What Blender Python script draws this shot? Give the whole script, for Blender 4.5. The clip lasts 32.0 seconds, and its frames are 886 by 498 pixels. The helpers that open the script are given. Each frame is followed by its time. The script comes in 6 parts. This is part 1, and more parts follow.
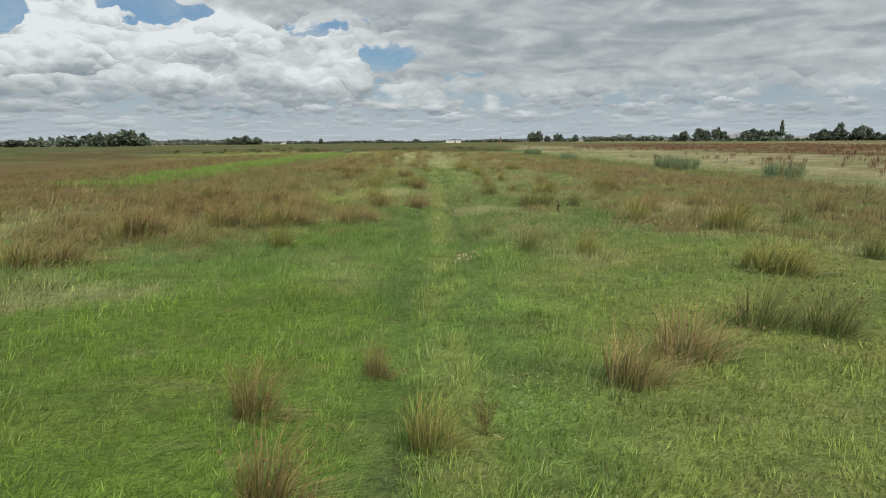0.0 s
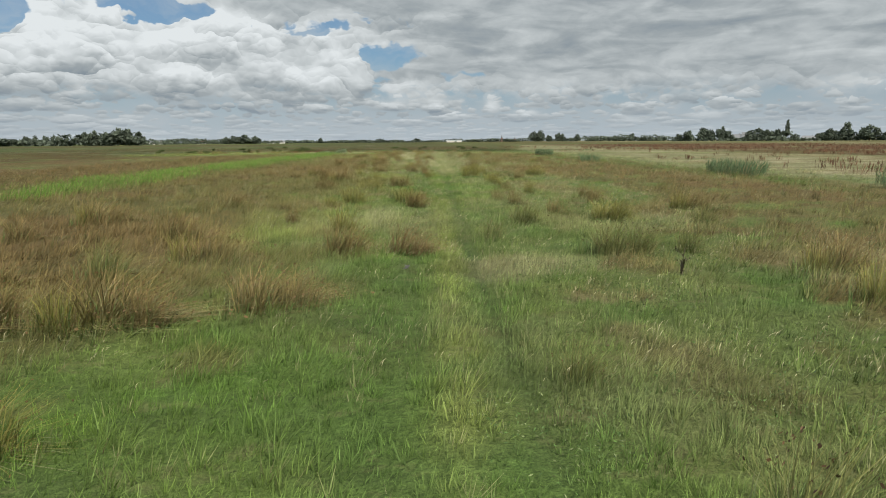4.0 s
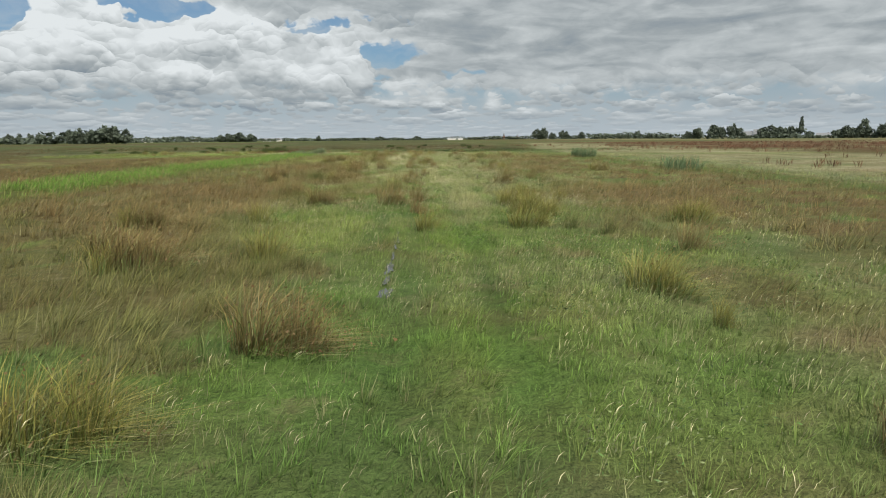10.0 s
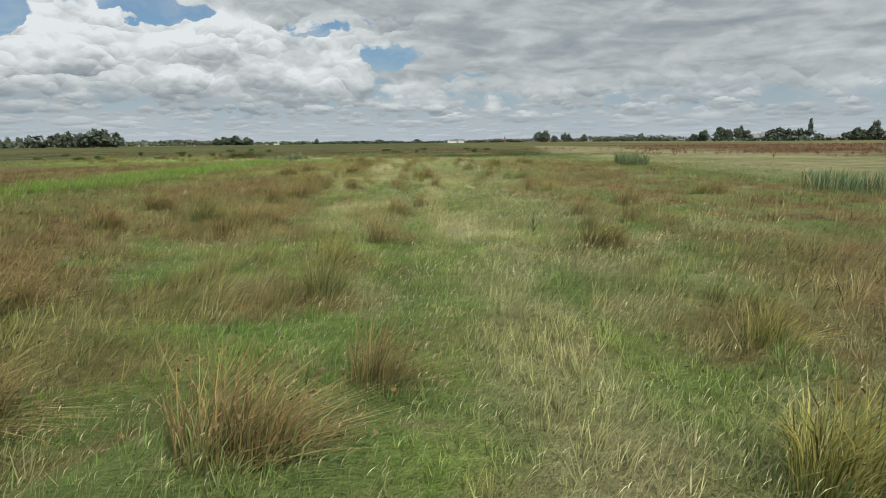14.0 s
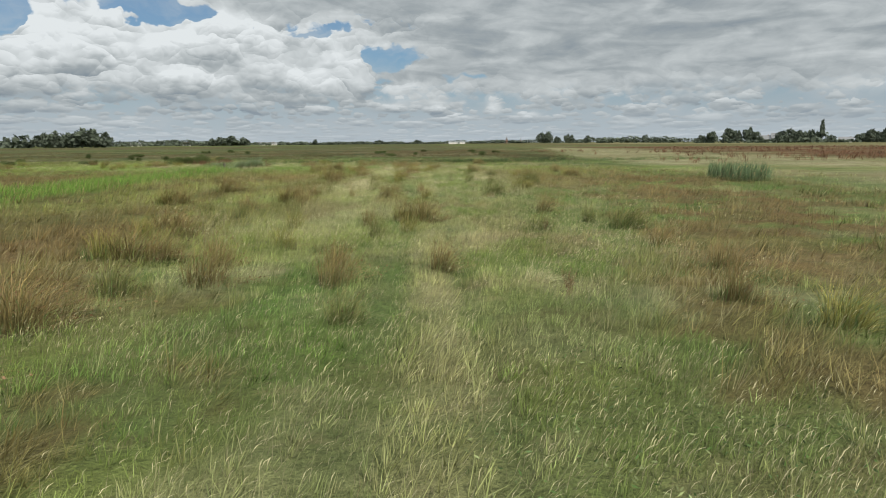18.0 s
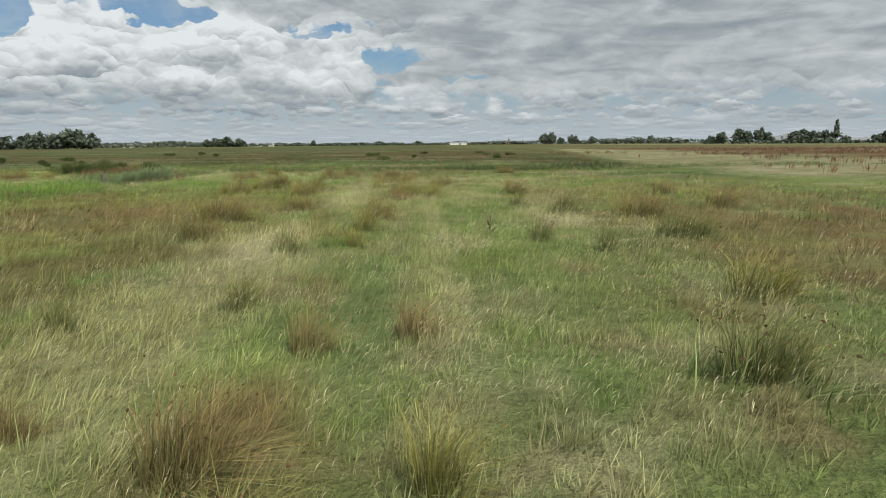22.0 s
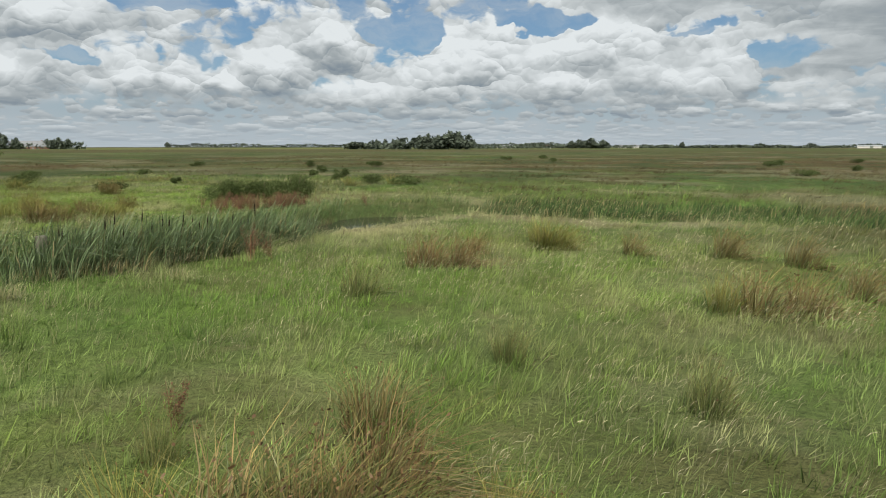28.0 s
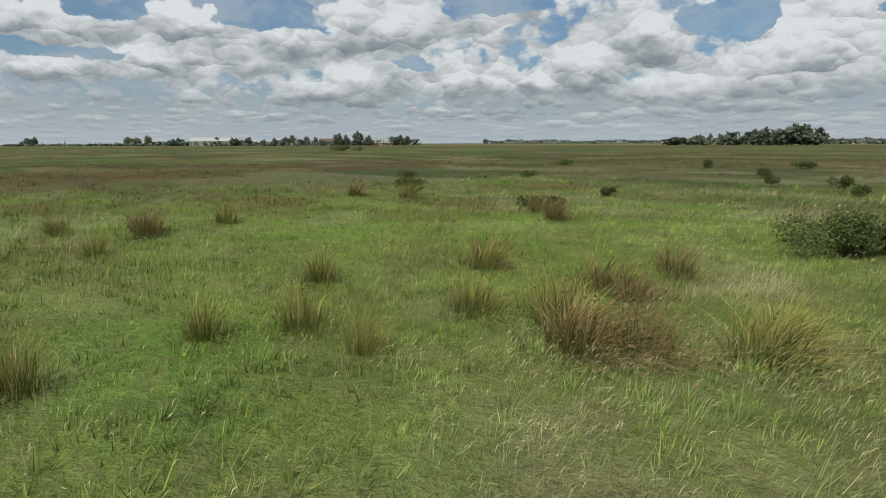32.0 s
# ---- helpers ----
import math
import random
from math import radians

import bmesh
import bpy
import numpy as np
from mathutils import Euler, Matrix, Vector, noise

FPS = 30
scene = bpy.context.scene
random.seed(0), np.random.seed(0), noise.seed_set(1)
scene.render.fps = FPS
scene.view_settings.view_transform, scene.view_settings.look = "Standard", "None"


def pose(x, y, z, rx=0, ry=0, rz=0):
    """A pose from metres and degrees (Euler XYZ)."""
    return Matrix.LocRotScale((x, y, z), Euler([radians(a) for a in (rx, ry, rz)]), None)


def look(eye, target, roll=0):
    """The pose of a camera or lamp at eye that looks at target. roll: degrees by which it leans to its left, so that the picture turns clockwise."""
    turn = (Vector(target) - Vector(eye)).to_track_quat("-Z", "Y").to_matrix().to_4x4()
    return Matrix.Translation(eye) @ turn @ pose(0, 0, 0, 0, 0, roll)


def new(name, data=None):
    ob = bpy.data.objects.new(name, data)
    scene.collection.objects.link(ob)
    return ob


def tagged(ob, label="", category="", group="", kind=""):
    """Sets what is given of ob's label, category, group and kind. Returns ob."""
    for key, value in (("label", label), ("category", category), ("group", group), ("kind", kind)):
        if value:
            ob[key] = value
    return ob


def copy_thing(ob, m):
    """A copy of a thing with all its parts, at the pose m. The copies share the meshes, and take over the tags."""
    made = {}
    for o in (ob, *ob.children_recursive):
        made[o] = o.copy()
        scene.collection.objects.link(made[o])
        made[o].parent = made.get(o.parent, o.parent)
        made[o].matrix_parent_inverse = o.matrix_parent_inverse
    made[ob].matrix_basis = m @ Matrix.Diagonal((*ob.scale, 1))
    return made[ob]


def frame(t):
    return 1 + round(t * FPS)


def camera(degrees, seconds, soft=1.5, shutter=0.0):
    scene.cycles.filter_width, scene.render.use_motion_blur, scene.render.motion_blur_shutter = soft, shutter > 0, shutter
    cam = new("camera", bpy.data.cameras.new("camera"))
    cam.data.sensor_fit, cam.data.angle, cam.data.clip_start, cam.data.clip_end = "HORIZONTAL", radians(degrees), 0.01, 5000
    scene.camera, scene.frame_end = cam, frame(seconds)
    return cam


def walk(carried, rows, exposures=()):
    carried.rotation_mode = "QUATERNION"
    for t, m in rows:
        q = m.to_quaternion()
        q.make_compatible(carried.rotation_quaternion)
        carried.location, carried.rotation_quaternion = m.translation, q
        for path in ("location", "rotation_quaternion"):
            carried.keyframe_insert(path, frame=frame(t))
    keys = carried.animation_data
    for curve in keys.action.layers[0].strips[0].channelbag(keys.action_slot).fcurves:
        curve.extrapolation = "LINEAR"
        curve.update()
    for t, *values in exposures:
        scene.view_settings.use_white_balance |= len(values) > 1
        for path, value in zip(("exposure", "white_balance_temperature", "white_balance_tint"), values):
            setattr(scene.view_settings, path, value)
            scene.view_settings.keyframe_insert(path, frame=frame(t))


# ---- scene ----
cam = camera(70.31, 32.0, 1.05)
walk(cam, (
    (0.0, pose(0.000, -0.000, 2.589, 80.300, 0.430, -2.388)),
    (0.5, pose(0.057, 1.219, 2.586, 80.296, 0.389, -2.391)),
    (1.0, pose(0.078, 2.459, 2.567, 80.290, 0.349, -2.406)),
    (1.5, pose(0.099, 3.740, 2.560, 80.298, 0.307, -2.401)),
    (2.0, pose(0.127, 5.112, 2.550, 80.297, 0.290, -2.385)),
    (2.5, pose(0.135, 6.557, 2.525, 80.302, 0.295, -2.377)),
    (3.0, pose(0.158, 8.025, 2.507, 80.276, 0.332, -2.348)),
    (3.5, pose(0.153, 9.580, 2.505, 80.268, 0.357, -2.350)),
    (4.0, pose(0.186, 11.083, 2.507, 80.258, 0.369, -2.344)),
    (4.5, pose(0.240, 12.622, 2.516, 80.244, 0.371, -2.335)),
    (5.0, pose(0.299, 14.288, 2.528, 80.225, 0.365, -2.328)),
    (5.5, pose(0.348, 16.170, 2.543, 80.199, 0.354, -2.329)),
    (6.0, pose(0.370, 18.358, 2.550, 80.163, 0.340, -2.343)),
    (6.5, pose(0.425, 20.612, 2.544, 80.148, 0.334, -2.333)),
    (7.0, pose(0.475, 23.031, 2.523, 80.153, 0.332, -2.317)),
    (7.5, pose(0.543, 25.573, 2.503, 80.144, 0.330, -2.327)),
    (8.0, pose(0.650, 28.245, 2.467, 80.148, 0.339, -2.299)),
    (8.5, pose(0.693, 30.915, 2.434, 80.158, 0.350, -2.276)),
    (9.0, pose(0.724, 33.572, 2.432, 80.136, 0.341, -2.277)),
    (9.5, pose(0.760, 36.226, 2.434, 80.104, 0.358, -2.303)),
    (10.0, pose(0.840, 38.884, 2.435, 80.061, 0.411, -2.275)),
    (10.5, pose(0.905, 41.262, 2.432, 80.109, 0.380, -2.297)),
    (11.0, pose(0.988, 43.852, 2.419, 80.112, 0.381, -2.259)),
    (11.5, pose(1.040, 46.403, 2.420, 80.075, 0.407, -2.259)),
    (12.0, pose(1.055, 48.881, 2.392, 80.119, 0.404, -2.249)),
    (12.5, pose(1.094, 51.268, 2.352, 80.213, 0.405, -2.234)),
    (13.0, pose(1.153, 53.558, 2.334, 80.276, 0.471, -2.272)),
    (13.5, pose(1.198, 55.790, 2.346, 80.309, 0.519, -2.269)),
    (14.0, pose(1.231, 58.087, 2.395, 80.329, 0.506, -2.269)),
    (14.5, pose(1.262, 60.465, 2.450, 80.340, 0.463, -2.269)),
    (15.0, pose(1.302, 62.935, 2.493, 80.348, 0.412, -2.267)),
    (15.5, pose(1.361, 65.510, 2.517, 80.358, 0.363, -2.261)),
    (16.0, pose(1.449, 68.203, 2.514, 80.374, 0.327, -2.247)),
    (16.5, pose(1.519, 70.975, 2.505, 80.375, 0.316, -2.250)),
    (17.0, pose(1.500, 73.792, 2.496, 80.392, 0.370, -2.294)),
    (17.5, pose(1.573, 76.597, 2.502, 80.378, 0.391, -2.287)),
    (18.0, pose(1.685, 79.394, 2.487, 80.403, 0.354, -2.207)),
    (18.5, pose(1.690, 82.215, 2.459, 80.414, 0.346, -2.198)),
    (19.0, pose(1.659, 85.135, 2.414, 80.466, 0.343, -2.239)),
    (19.5, pose(1.702, 88.018, 2.431, 80.473, 0.364, -2.236)),
    (20.0, pose(1.753, 91.059, 2.450, 80.472, 0.391, -2.176)),
    (20.5, pose(1.771, 94.072, 2.413, 80.446, 0.410, -2.207)),
    (21.0, pose(1.837, 97.362, 2.372, 80.489, 0.378, -2.174)),
    (21.5, pose(1.871, 100.604, 2.347, 80.520, 0.393, -2.138)),
    (22.0, pose(1.897, 103.568, 2.353, 80.501, 0.389, -2.146)),
    (22.5, pose(1.992, 106.699, 2.386, 80.493, 0.378, -2.159)),
    (23.0, pose(2.024, 109.915, 2.413, 80.506, 0.392, -2.141)),
    (23.5, pose(2.014, 113.150, 2.437, 80.530, 0.391, -2.136)),
    (24.0, pose(2.101, 116.178, 2.463, 80.565, 0.381, -2.047)),
    (24.5, pose(2.092, 119.158, 2.488, 80.633, 0.397, -2.084)),
    (25.0, pose(1.969, 122.103, 2.503, 80.688, 0.325, -1.662)),
    (25.5, pose(1.692, 124.967, 2.509, 80.729, 0.199, -0.225)),
    (26.0, pose(1.222, 127.703, 2.508, 80.757, 0.072, 2.781)),
    (26.5, pose(0.518, 130.264, 2.502, 80.772, -0.006, 7.912)),
    (27.0, pose(-0.459, 132.604, 2.489, 80.772, -0.005, 15.723)),
    (27.5, pose(-1.774, 134.520, 2.515, 80.758, 0.024, 22.852)),
    (28.0, pose(-3.491, 136.162, 2.516, 80.758, 0.021, 29.879)),
    (28.5, pose(-5.418, 137.457, 2.483, 80.746, -0.038, 36.380)),
    (29.0, pose(-7.500, 138.708, 2.442, 80.651, 0.001, 40.229)),
    (29.5, pose(-9.492, 139.607, 2.445, 80.601, 0.100, 40.674)),
    (30.0, pose(-11.559, 140.483, 2.417, 80.541, 0.141, 41.125)),
    (30.5, pose(-13.763, 141.259, 2.376, 80.525, 0.209, 43.525)),
    (31.0, pose(-16.045, 141.860, 2.384, 80.488, 0.220, 46.998)),
    (31.5, pose(-18.377, 142.247, 2.434, 80.443, 0.202, 51.176)),
    (32.0, pose(-20.716, 142.341, 2.453, 80.446, 0.173, 56.882)),
), ((0.0, -0.03), (30.8, -0.03), (31.4, -0.07), (32.0, -0.18)))

# ---- world, sun ----
SUN_AZ, SUN_EL = 150.0, 48.0          # degrees clockwise from +y, above the horizon
world = bpy.data.worlds.new("sky_world")
scene.world = world
world.use_nodes = True
WT = world.node_tree
WT.nodes.clear()


def wnode(kind):
    return WT.nodes.new(kind)


def wplug(sock, v):
    if isinstance(v, (int, float, tuple)):
        sock.default_value = v
    else:
        WT.links.new(v, sock)


def wm(op, a, b=0.0, c=0.0, clamp=False):
    n = WT.nodes.new("ShaderNodeMath")
    n.operation, n.use_clamp = op, clamp
    for s, v in zip(n.inputs, (a, b, c)):
        wplug(s, v)
    return n.outputs[0]


def wv(op, a, b=(0.0, 0.0, 0.0)):
    n = WT.nodes.new("ShaderNodeVectorMath")
    n.operation = op
    wplug(n.inputs[0], a)
    wplug(n.inputs[1], b)
    return n.outputs["Value"] if op in ("DOT_PRODUCT", "LENGTH") else n.outputs["Vector"]


def wxyz(x, y, z=0.0):
    n = WT.nodes.new("ShaderNodeCombineXYZ")
    for s, v in zip(n.inputs, (x, y, z)):
        wplug(s, v)
    return n.outputs[0]


def wnoise(vec, scale, detail, rough=0.55, dist=0.0):
    n = WT.nodes.new("ShaderNodeTexNoise")
    wplug(n.inputs["Vector"], vec)
    n.inputs["Scale"].default_value, n.inputs["Detail"].default_value = scale, detail
    n.inputs["Roughness"].default_value, n.inputs["Distortion"].default_value = rough, dist
    return n.outputs["Fac"]


def wstep(v, lo, hi):
    n = WT.nodes.new("ShaderNodeMapRange")
    n.interpolation_type = "SMOOTHSTEP"
    wplug(n.inputs[0], v)
    wplug(n.inputs[1], lo)
    wplug(n.inputs[2], hi)
    return n.outputs[0]


def wmix(f, a, b):
    n = WT.nodes.new("ShaderNodeMix")
    n.data_type = "RGBA"
    wplug(n.inputs[0], f)
    wplug(n.inputs[6], a)
    wplug(n.inputs[7], b)
    return n.outputs[2]


coord = WT.nodes.new("ShaderNodeTexCoord")
sep = WT.nodes.new("ShaderNodeSeparateXYZ")
WT.links.new(coord.outputs["Generated"], sep.inputs[0])
DX, DY, DZ = sep.outputs
AZ = wm("MULTIPLY", wm("ARCTAN2", DX, DY), 57.2958)          # clockwise from +y
EL = wm("MULTIPLY", wm("ARCSINE", DZ), 57.2958)

# clouds by azimuth, elevation, half width, half height (degrees) and strength
HEAPS = ((-29.6, 7.3, 1.8, 1.8, .55), (-25.6, 9.3, 1.9, 1.0, .55), (-26.7, 7.1, 2.3, 1.6, .55), (-22.6, 6.9, 2.5, 1.6, .55),
         (-19.0, 7.9, 3.1, 1.8, .55), (-14.8, 8.8, 2.7, 1.5, .55), (-13.3, 6.7, 2.3, 1.4, .55), (-20.5, 5.3, 4.8, 1.4, .55),
         (-7.1, 7.2, 2.3, 1.6, .55), (-9.4, 5.3, 1.9, 1.3, .55), (-6.1, 4.9, 1.8, 1.1, .55), (-30.5, 5.2, 2.2, 1.2, .55))
LOW_ROW = ((-2.3, 3.1, 2.3, .6, .4), (6.7, 2.9, 1.0, .7, .45), (9.7, 2.4, 1.4, .4, .4), (1.7, 3.5, 1.5, .7, .4), (-9.7, 2.9, 2.4, .4, .35),
           (15.9, 4.3, .7, .4, .4), (24.7, 1.9, 1.7, .5, .4), (18.4, 1.7, 2.1, .4, .35))
HEAPS_WEST = ((-78.1, 9.5, 3.1, 1.1, .5), (-87.7, 8.8, 3.2, .9, .5), (-71.5, 8.3, 2.6, 1.4, .5), (-64.7, 9.7, 1.4, 1.9, .5),
              (-63.2, 5.7, 3.1, 1.3, .5), (-55.5, 5.4, 2.7, 1.2, .5), (-73.0, 6.6, 2.1, .8, .5), (-80.5, 6.4, 3.2, 1.0, .5),
              (-88.0, 5.5, 2.6, .7, .5), (-49.8, 5.1, 2.2, 1.0, .5), (-44.3, 6.3, 2.1, 1.7, .5), (-40.2, 8.7, 4.0, 1.6, .5),
              (-34.5, 5.1, 2.1, 1.2, .5), (-60.7, 10.2, 3.4, 1.8, .45), (-37.7, 4.1, 3.1, .8, .45), (-67.9, 4.3, 2.9, .6, .45))
GAPS = ((-1.9, 7.4, 2.8, .95, -.56), (-20.7, 10.5, 3.4, .6, -.9), (-31.4, 9.3, 1.1, 1.3, -.8), (4.2, 5.9, 3.5, .5, -.38), (-14.4, 9.3, .7, .35, -.5),
        (-8.5, 9.0, 1.2, .5, -.6), (-72.7, 10.9, 3.5, .9, -.8), (-83.3, 10.7, 2.2, .7, -.8), (-34.1, 9.7, 2.7, .7, -.8),
        (-52.6, 11.7, 2.7, .5, -.7), (-85.6, 7.0, 3.8, .4, -.6), (-59.7, 6.8, 1.7, .5, -.5), (-89.2, 4.1, 4.1, .6, -.4), (-82.3, 4.3, 3.8, .4, -.4))


def wcolour_noise(vec, scale, detail):
    n = WT.nodes.new("ShaderNodeTexNoise")
    wplug(n.inputs["Vector"], vec)
    n.inputs["Scale"].default_value, n.inputs["Detail"].default_value = scale, detail
    return n.outputs["Color"]


def wpuff(vec, scale, detail, rough):
    """Heaped round lobes with smaller ones on them."""
    n = WT.nodes.new("ShaderNodeTexVoronoi")
    n.voronoi_dimensions, n.feature, n.normalize = "2D", "F1", True
    wplug(n.inputs["Vector"], vec)
    n.inputs["Scale"].default_value, n.inputs["Detail"].default_value, n.inputs["Roughness"].default_value = scale, detail, rough
    n.inputs["Lacunarity"].default_value = 2.3
    return wm("SUBTRACT", 1.0, n.outputs["Distance"])


plain = wxyz(AZ, wm("MULTIPLY", EL, 1.3))
drift = wv("SUBTRACT", wcolour_noise(plain, 0.45, 3.0), (0.5, 0.5, 0.5))
SIZE = wm("ADD", 0.35, wm("MULTIPLY", wstep(EL, 1.0, 8.0), 1.25))       # clouds look smaller towards the horizon
ripple = wnode("ShaderNodeVectorMath")
ripple.operation = "SCALE"
wplug(ripple.inputs[0], drift)
wplug(ripple.inputs["Scale"], wm("MULTIPLY", SIZE, 2.4))
Q = wv("ADD", wxyz(AZ, EL), wv("MULTIPLY", ripple.outputs[0], (1.0, 0.7, 0.0)))
MASS, TOP = wm("ADD", 0.0, 0.0), wm("ADD", 0.0, 0.0)
for rows in (HEAPS, LOW_ROW, HEAPS_WEST, GAPS):
    for a, e, ra, re, amp in rows:
        r = wv("MULTIPLY", wv("SUBTRACT", Q, (a, e, 0.0)), (1 / ra, 1 / re, 0.0))
        g = wm("MULTIPLY", wm("EXPONENT", wm("MULTIPLY", wv("DOT_PRODUCT", r, r), -1.0)), amp)
        MASS = wm("ADD", MASS, g)
        if amp > 0:
            TOP = wm("ADD", TOP, wm("MULTIPLY", g, wv("DOT_PRODUCT", r, (0.0, 1.0, 0.0))))
HIGH = wstep(EL, 2.6, 5.4)
LOW = wm("SUBTRACT", 1.0, HIGH)
veils = wnoise(wv("MULTIPLY", Q, (0.16, 0.42, 0.0)), 1.0, 6.0)


def wbillows(p, across, up, shift):
    """Round lobes of the near heaps: how deep inside a lobe, and how high up on it."""
    p = wv("ADD", wv("MULTIPLY", p, (across, up, 0.0)), (shift, shift, 0.0))
    n = WT.nodes.new("ShaderNodeTexVoronoi")
    n.voronoi_dimensions, n.feature = "2D", "F1"
    wplug(n.inputs["Vector"], p)
    n.inputs["Scale"].default_value, n.inputs["Detail"].default_value = 1.0, 0.0
    off = wv("SUBTRACT", p, n.outputs["Position"])
    pick = WT.nodes.new("ShaderNodeSeparateXYZ")
    WT.links.new(off, pick.inputs[0])
    return wm("MULTIPLY", pick.outputs[1], wstep(wm("SUBTRACT", 0.55, wv("LENGTH", off)), -0.30, 0.2))


# the near heaps, and the far rows that close up towards the horizon
near_p = wv("ADD", wxyz(AZ, EL), wv("MULTIPLY", drift, (1.9, 1.4, 0.0)))
puff = wpuff(near_p, 0.40, 2.0, 0.42)
billow = wm("ADD", wm("MULTIPLY", wbillows(near_p, 0.26, 0.38, 1.7), 0.62), wm("MULTIPLY", wbillows(near_p, 0.62, 0.85, 5.2), 0.36))
billow = wm("ADD", billow, wm("MULTIPLY", wbillows(near_p, 1.5, 1.9, 2.9), 0.16))

def wrows(across, up, shift):
    """Far heaps in rows, one to a cell: how deep inside one, and how far up on it."""
    u = wm("ADD", wm("MULTIPLY", AZ, across), shift)
    v = wm("ADD", wm("MULTIPLY", wm("LOGARITHM", wm("ADD", wm("MAXIMUM", EL, 0.0), 0.9), 2.718), up), shift)
    p = wv("ADD", wxyz(u, v), wv("MULTIPLY", wv("SUBTRACT", wcolour_noise(wxyz(u, v), 1.6, 6.0), (0.5, 0.5, 0.5)), (1.1, 0.8, 0.0)))
    n = WT.nodes.new("ShaderNodeTexVoronoi")
    n.voronoi_dimensions, n.feature = "2D", "F1"
    wplug(n.inputs["Vector"], p)
    n.inputs["Scale"].default_value, n.inputs["Detail"].default_value = 1.0, 0.0
    off = wv("SUBTRACT", p, n.outputs["Position"])
    pick = WT.nodes.new("ShaderNodeSeparateXYZ")
    WT.links.new(off, pick.inputs[0])
    kind = WT.nodes.new("ShaderNodeSeparateColor")
    WT.links.new(n.outputs["Color"], kind.inputs[0])
    body = wm("SUBTRACT", wm("ADD", 0.18, wm("MULTIPLY", kind.outputs[0], 0.42)), wv("LENGTH", off))
    return wstep(body, -0.06, 0.22), pick.outputs[1]


row_a, rise_a = wrows(0.30, 3.4, 3.1)
row_b, rise_b = wrows(0.75, 6.2, 7.7)
lit_far = wm("ADD", wm("MULTIPLY", wm("MULTIPLY", rise_a, row_a), 0.95), wm("MULTIPLY", wm("MULTIPLY", rise_b, row_b), 0.60))
rows_far = wm("MAXIMUM", row_a, row_b)
# the sheet of grey cloud over the right of the walk
SHEET = wm("MULTIPLY", wstep(wm("ADD", AZ, wm("MULTIPLY", wm("SUBTRACT", veils, 0.5), 14.0)), -8.0, 4.0), wstep(EL, 3.2, 6.2))
SHEET = wm("MAXIMUM", SHEET, wm("MULTIPLY", wstep(wm("ADD", EL, wm("MULTIPLY", wm("SUBTRACT", veils, 0.5), 4.0)), 9.2, 11.2), wstep(AZ, -24.0, -10.0)))
# The sheet carried on overhead, unseen; thinner in the west for brighter water
SHEET = wm("MAXIMUM", SHEET, wm("MULTIPLY", wm("MULTIPLY", wstep(EL, 12.5, 15.0), 0.95), wm("ADD", 0.35, wm("MULTIPLY", wstep(AZ, -50.0, -25.0), 0.65))))
D0 = wm("ADD", wm("ADD", wm("MULTIPLY", veils, 0.62), wm("MULTIPLY", puff, 0.46)), MASS)
D0 = wm("ADD", D0, wm("MULTIPLY", SHEET, 0.45))
D0 = wm("ADD", D0, wm("MULTIPLY", wm("SUBTRACT", 1.0, wstep(AZ, -50.0, -22.0)), 0.03))
MASK_HIGH = wstep(D0, 0.60, wm("ADD", 0.70, wm("MULTIPLY", SHEET, 0.08)))
MASK_LOW = wm("ADD", wstep(wm("ADD", wm("MULTIPLY", rows_far, 0.35), wm("MULTIPLY", veils, 0.9)), 0.42, 0.70), wstep(MASS, 0.05, 0.4), clamp=True)
MASK = wm("ADD", wm("MULTIPLY", MASK_HIGH, HIGH), wm("MULTIPLY", MASK_LOW, LOW))
crown = wm("DIVIDE", TOP, wm("ADD", wm("ABSOLUTE", MASS), 0.30))
LIT = wm("ADD", wm("ADD", 0.62, wm("MULTIPLY", crown, 0.80)), wm("MULTIPLY", billow, 0.95))
LIT = wm("ADD", LIT, wm("MULTIPLY", wm("SUBTRACT", puff, 0.62), 0.55))
LIT = wm("ADD", LIT, wm("MULTIPLY", wstep(MASS, 0.15, 0.7), 0.16))
banks = wnoise(wxyz(wm("MULTIPLY", AZ, 0.11), wm("MULTIPLY", EL, 0.9), 9.0), 1.0, 4.0)
LIT_LOW = wm("ADD", wm("ADD", 0.44, wm("MULTIPLY", crown, 0.34)), wm("ADD", wm("MULTIPLY", lit_far, 0.95), wm("MULTIPLY", wm("SUBTRACT", banks, 0.5), 0.7)))
LIT_LOW = wm("ADD", LIT_LOW, wm("MULTIPLY", wstep(MASS, 0.1, 0.45), 0.22))
LIT = wm("ADD", wm("MULTIPLY", LIT, HIGH), wm("MULTIPLY", LIT_LOW, LOW))
streaks = wnoise(wxyz(wm("ADD", wm("MULTIPLY", AZ, 0.085), wm("MULTIPLY", EL, 0.06)), wm("MULTIPLY", EL, 0.42), 1.3), 1.4, 5.0, 0.5, 0.9)
lumps = wnoise(wxyz(wm("MULTIPLY", AZ, 0.20), wm("MULTIPLY", EL, 0.55), 6.1), 1.3, 5.0, 0.55, 0.6)
FLAT = wm("ADD", wm("ADD", wm("MULTIPLY", wm("SUBTRACT", streaks, 0.5), 1.0), wm("MULTIPLY", wm("SUBTRACT", lumps, 0.5), 0.62)), 0.40)
# Sky out of view overhead, brightened to lift water and ground
FLAT = wm("ADD", FLAT, wm("MULTIPLY", wstep(EL, 15.0, 24.0), 0.34))
K = wm("MULTIPLY", SHEET, 0.88)
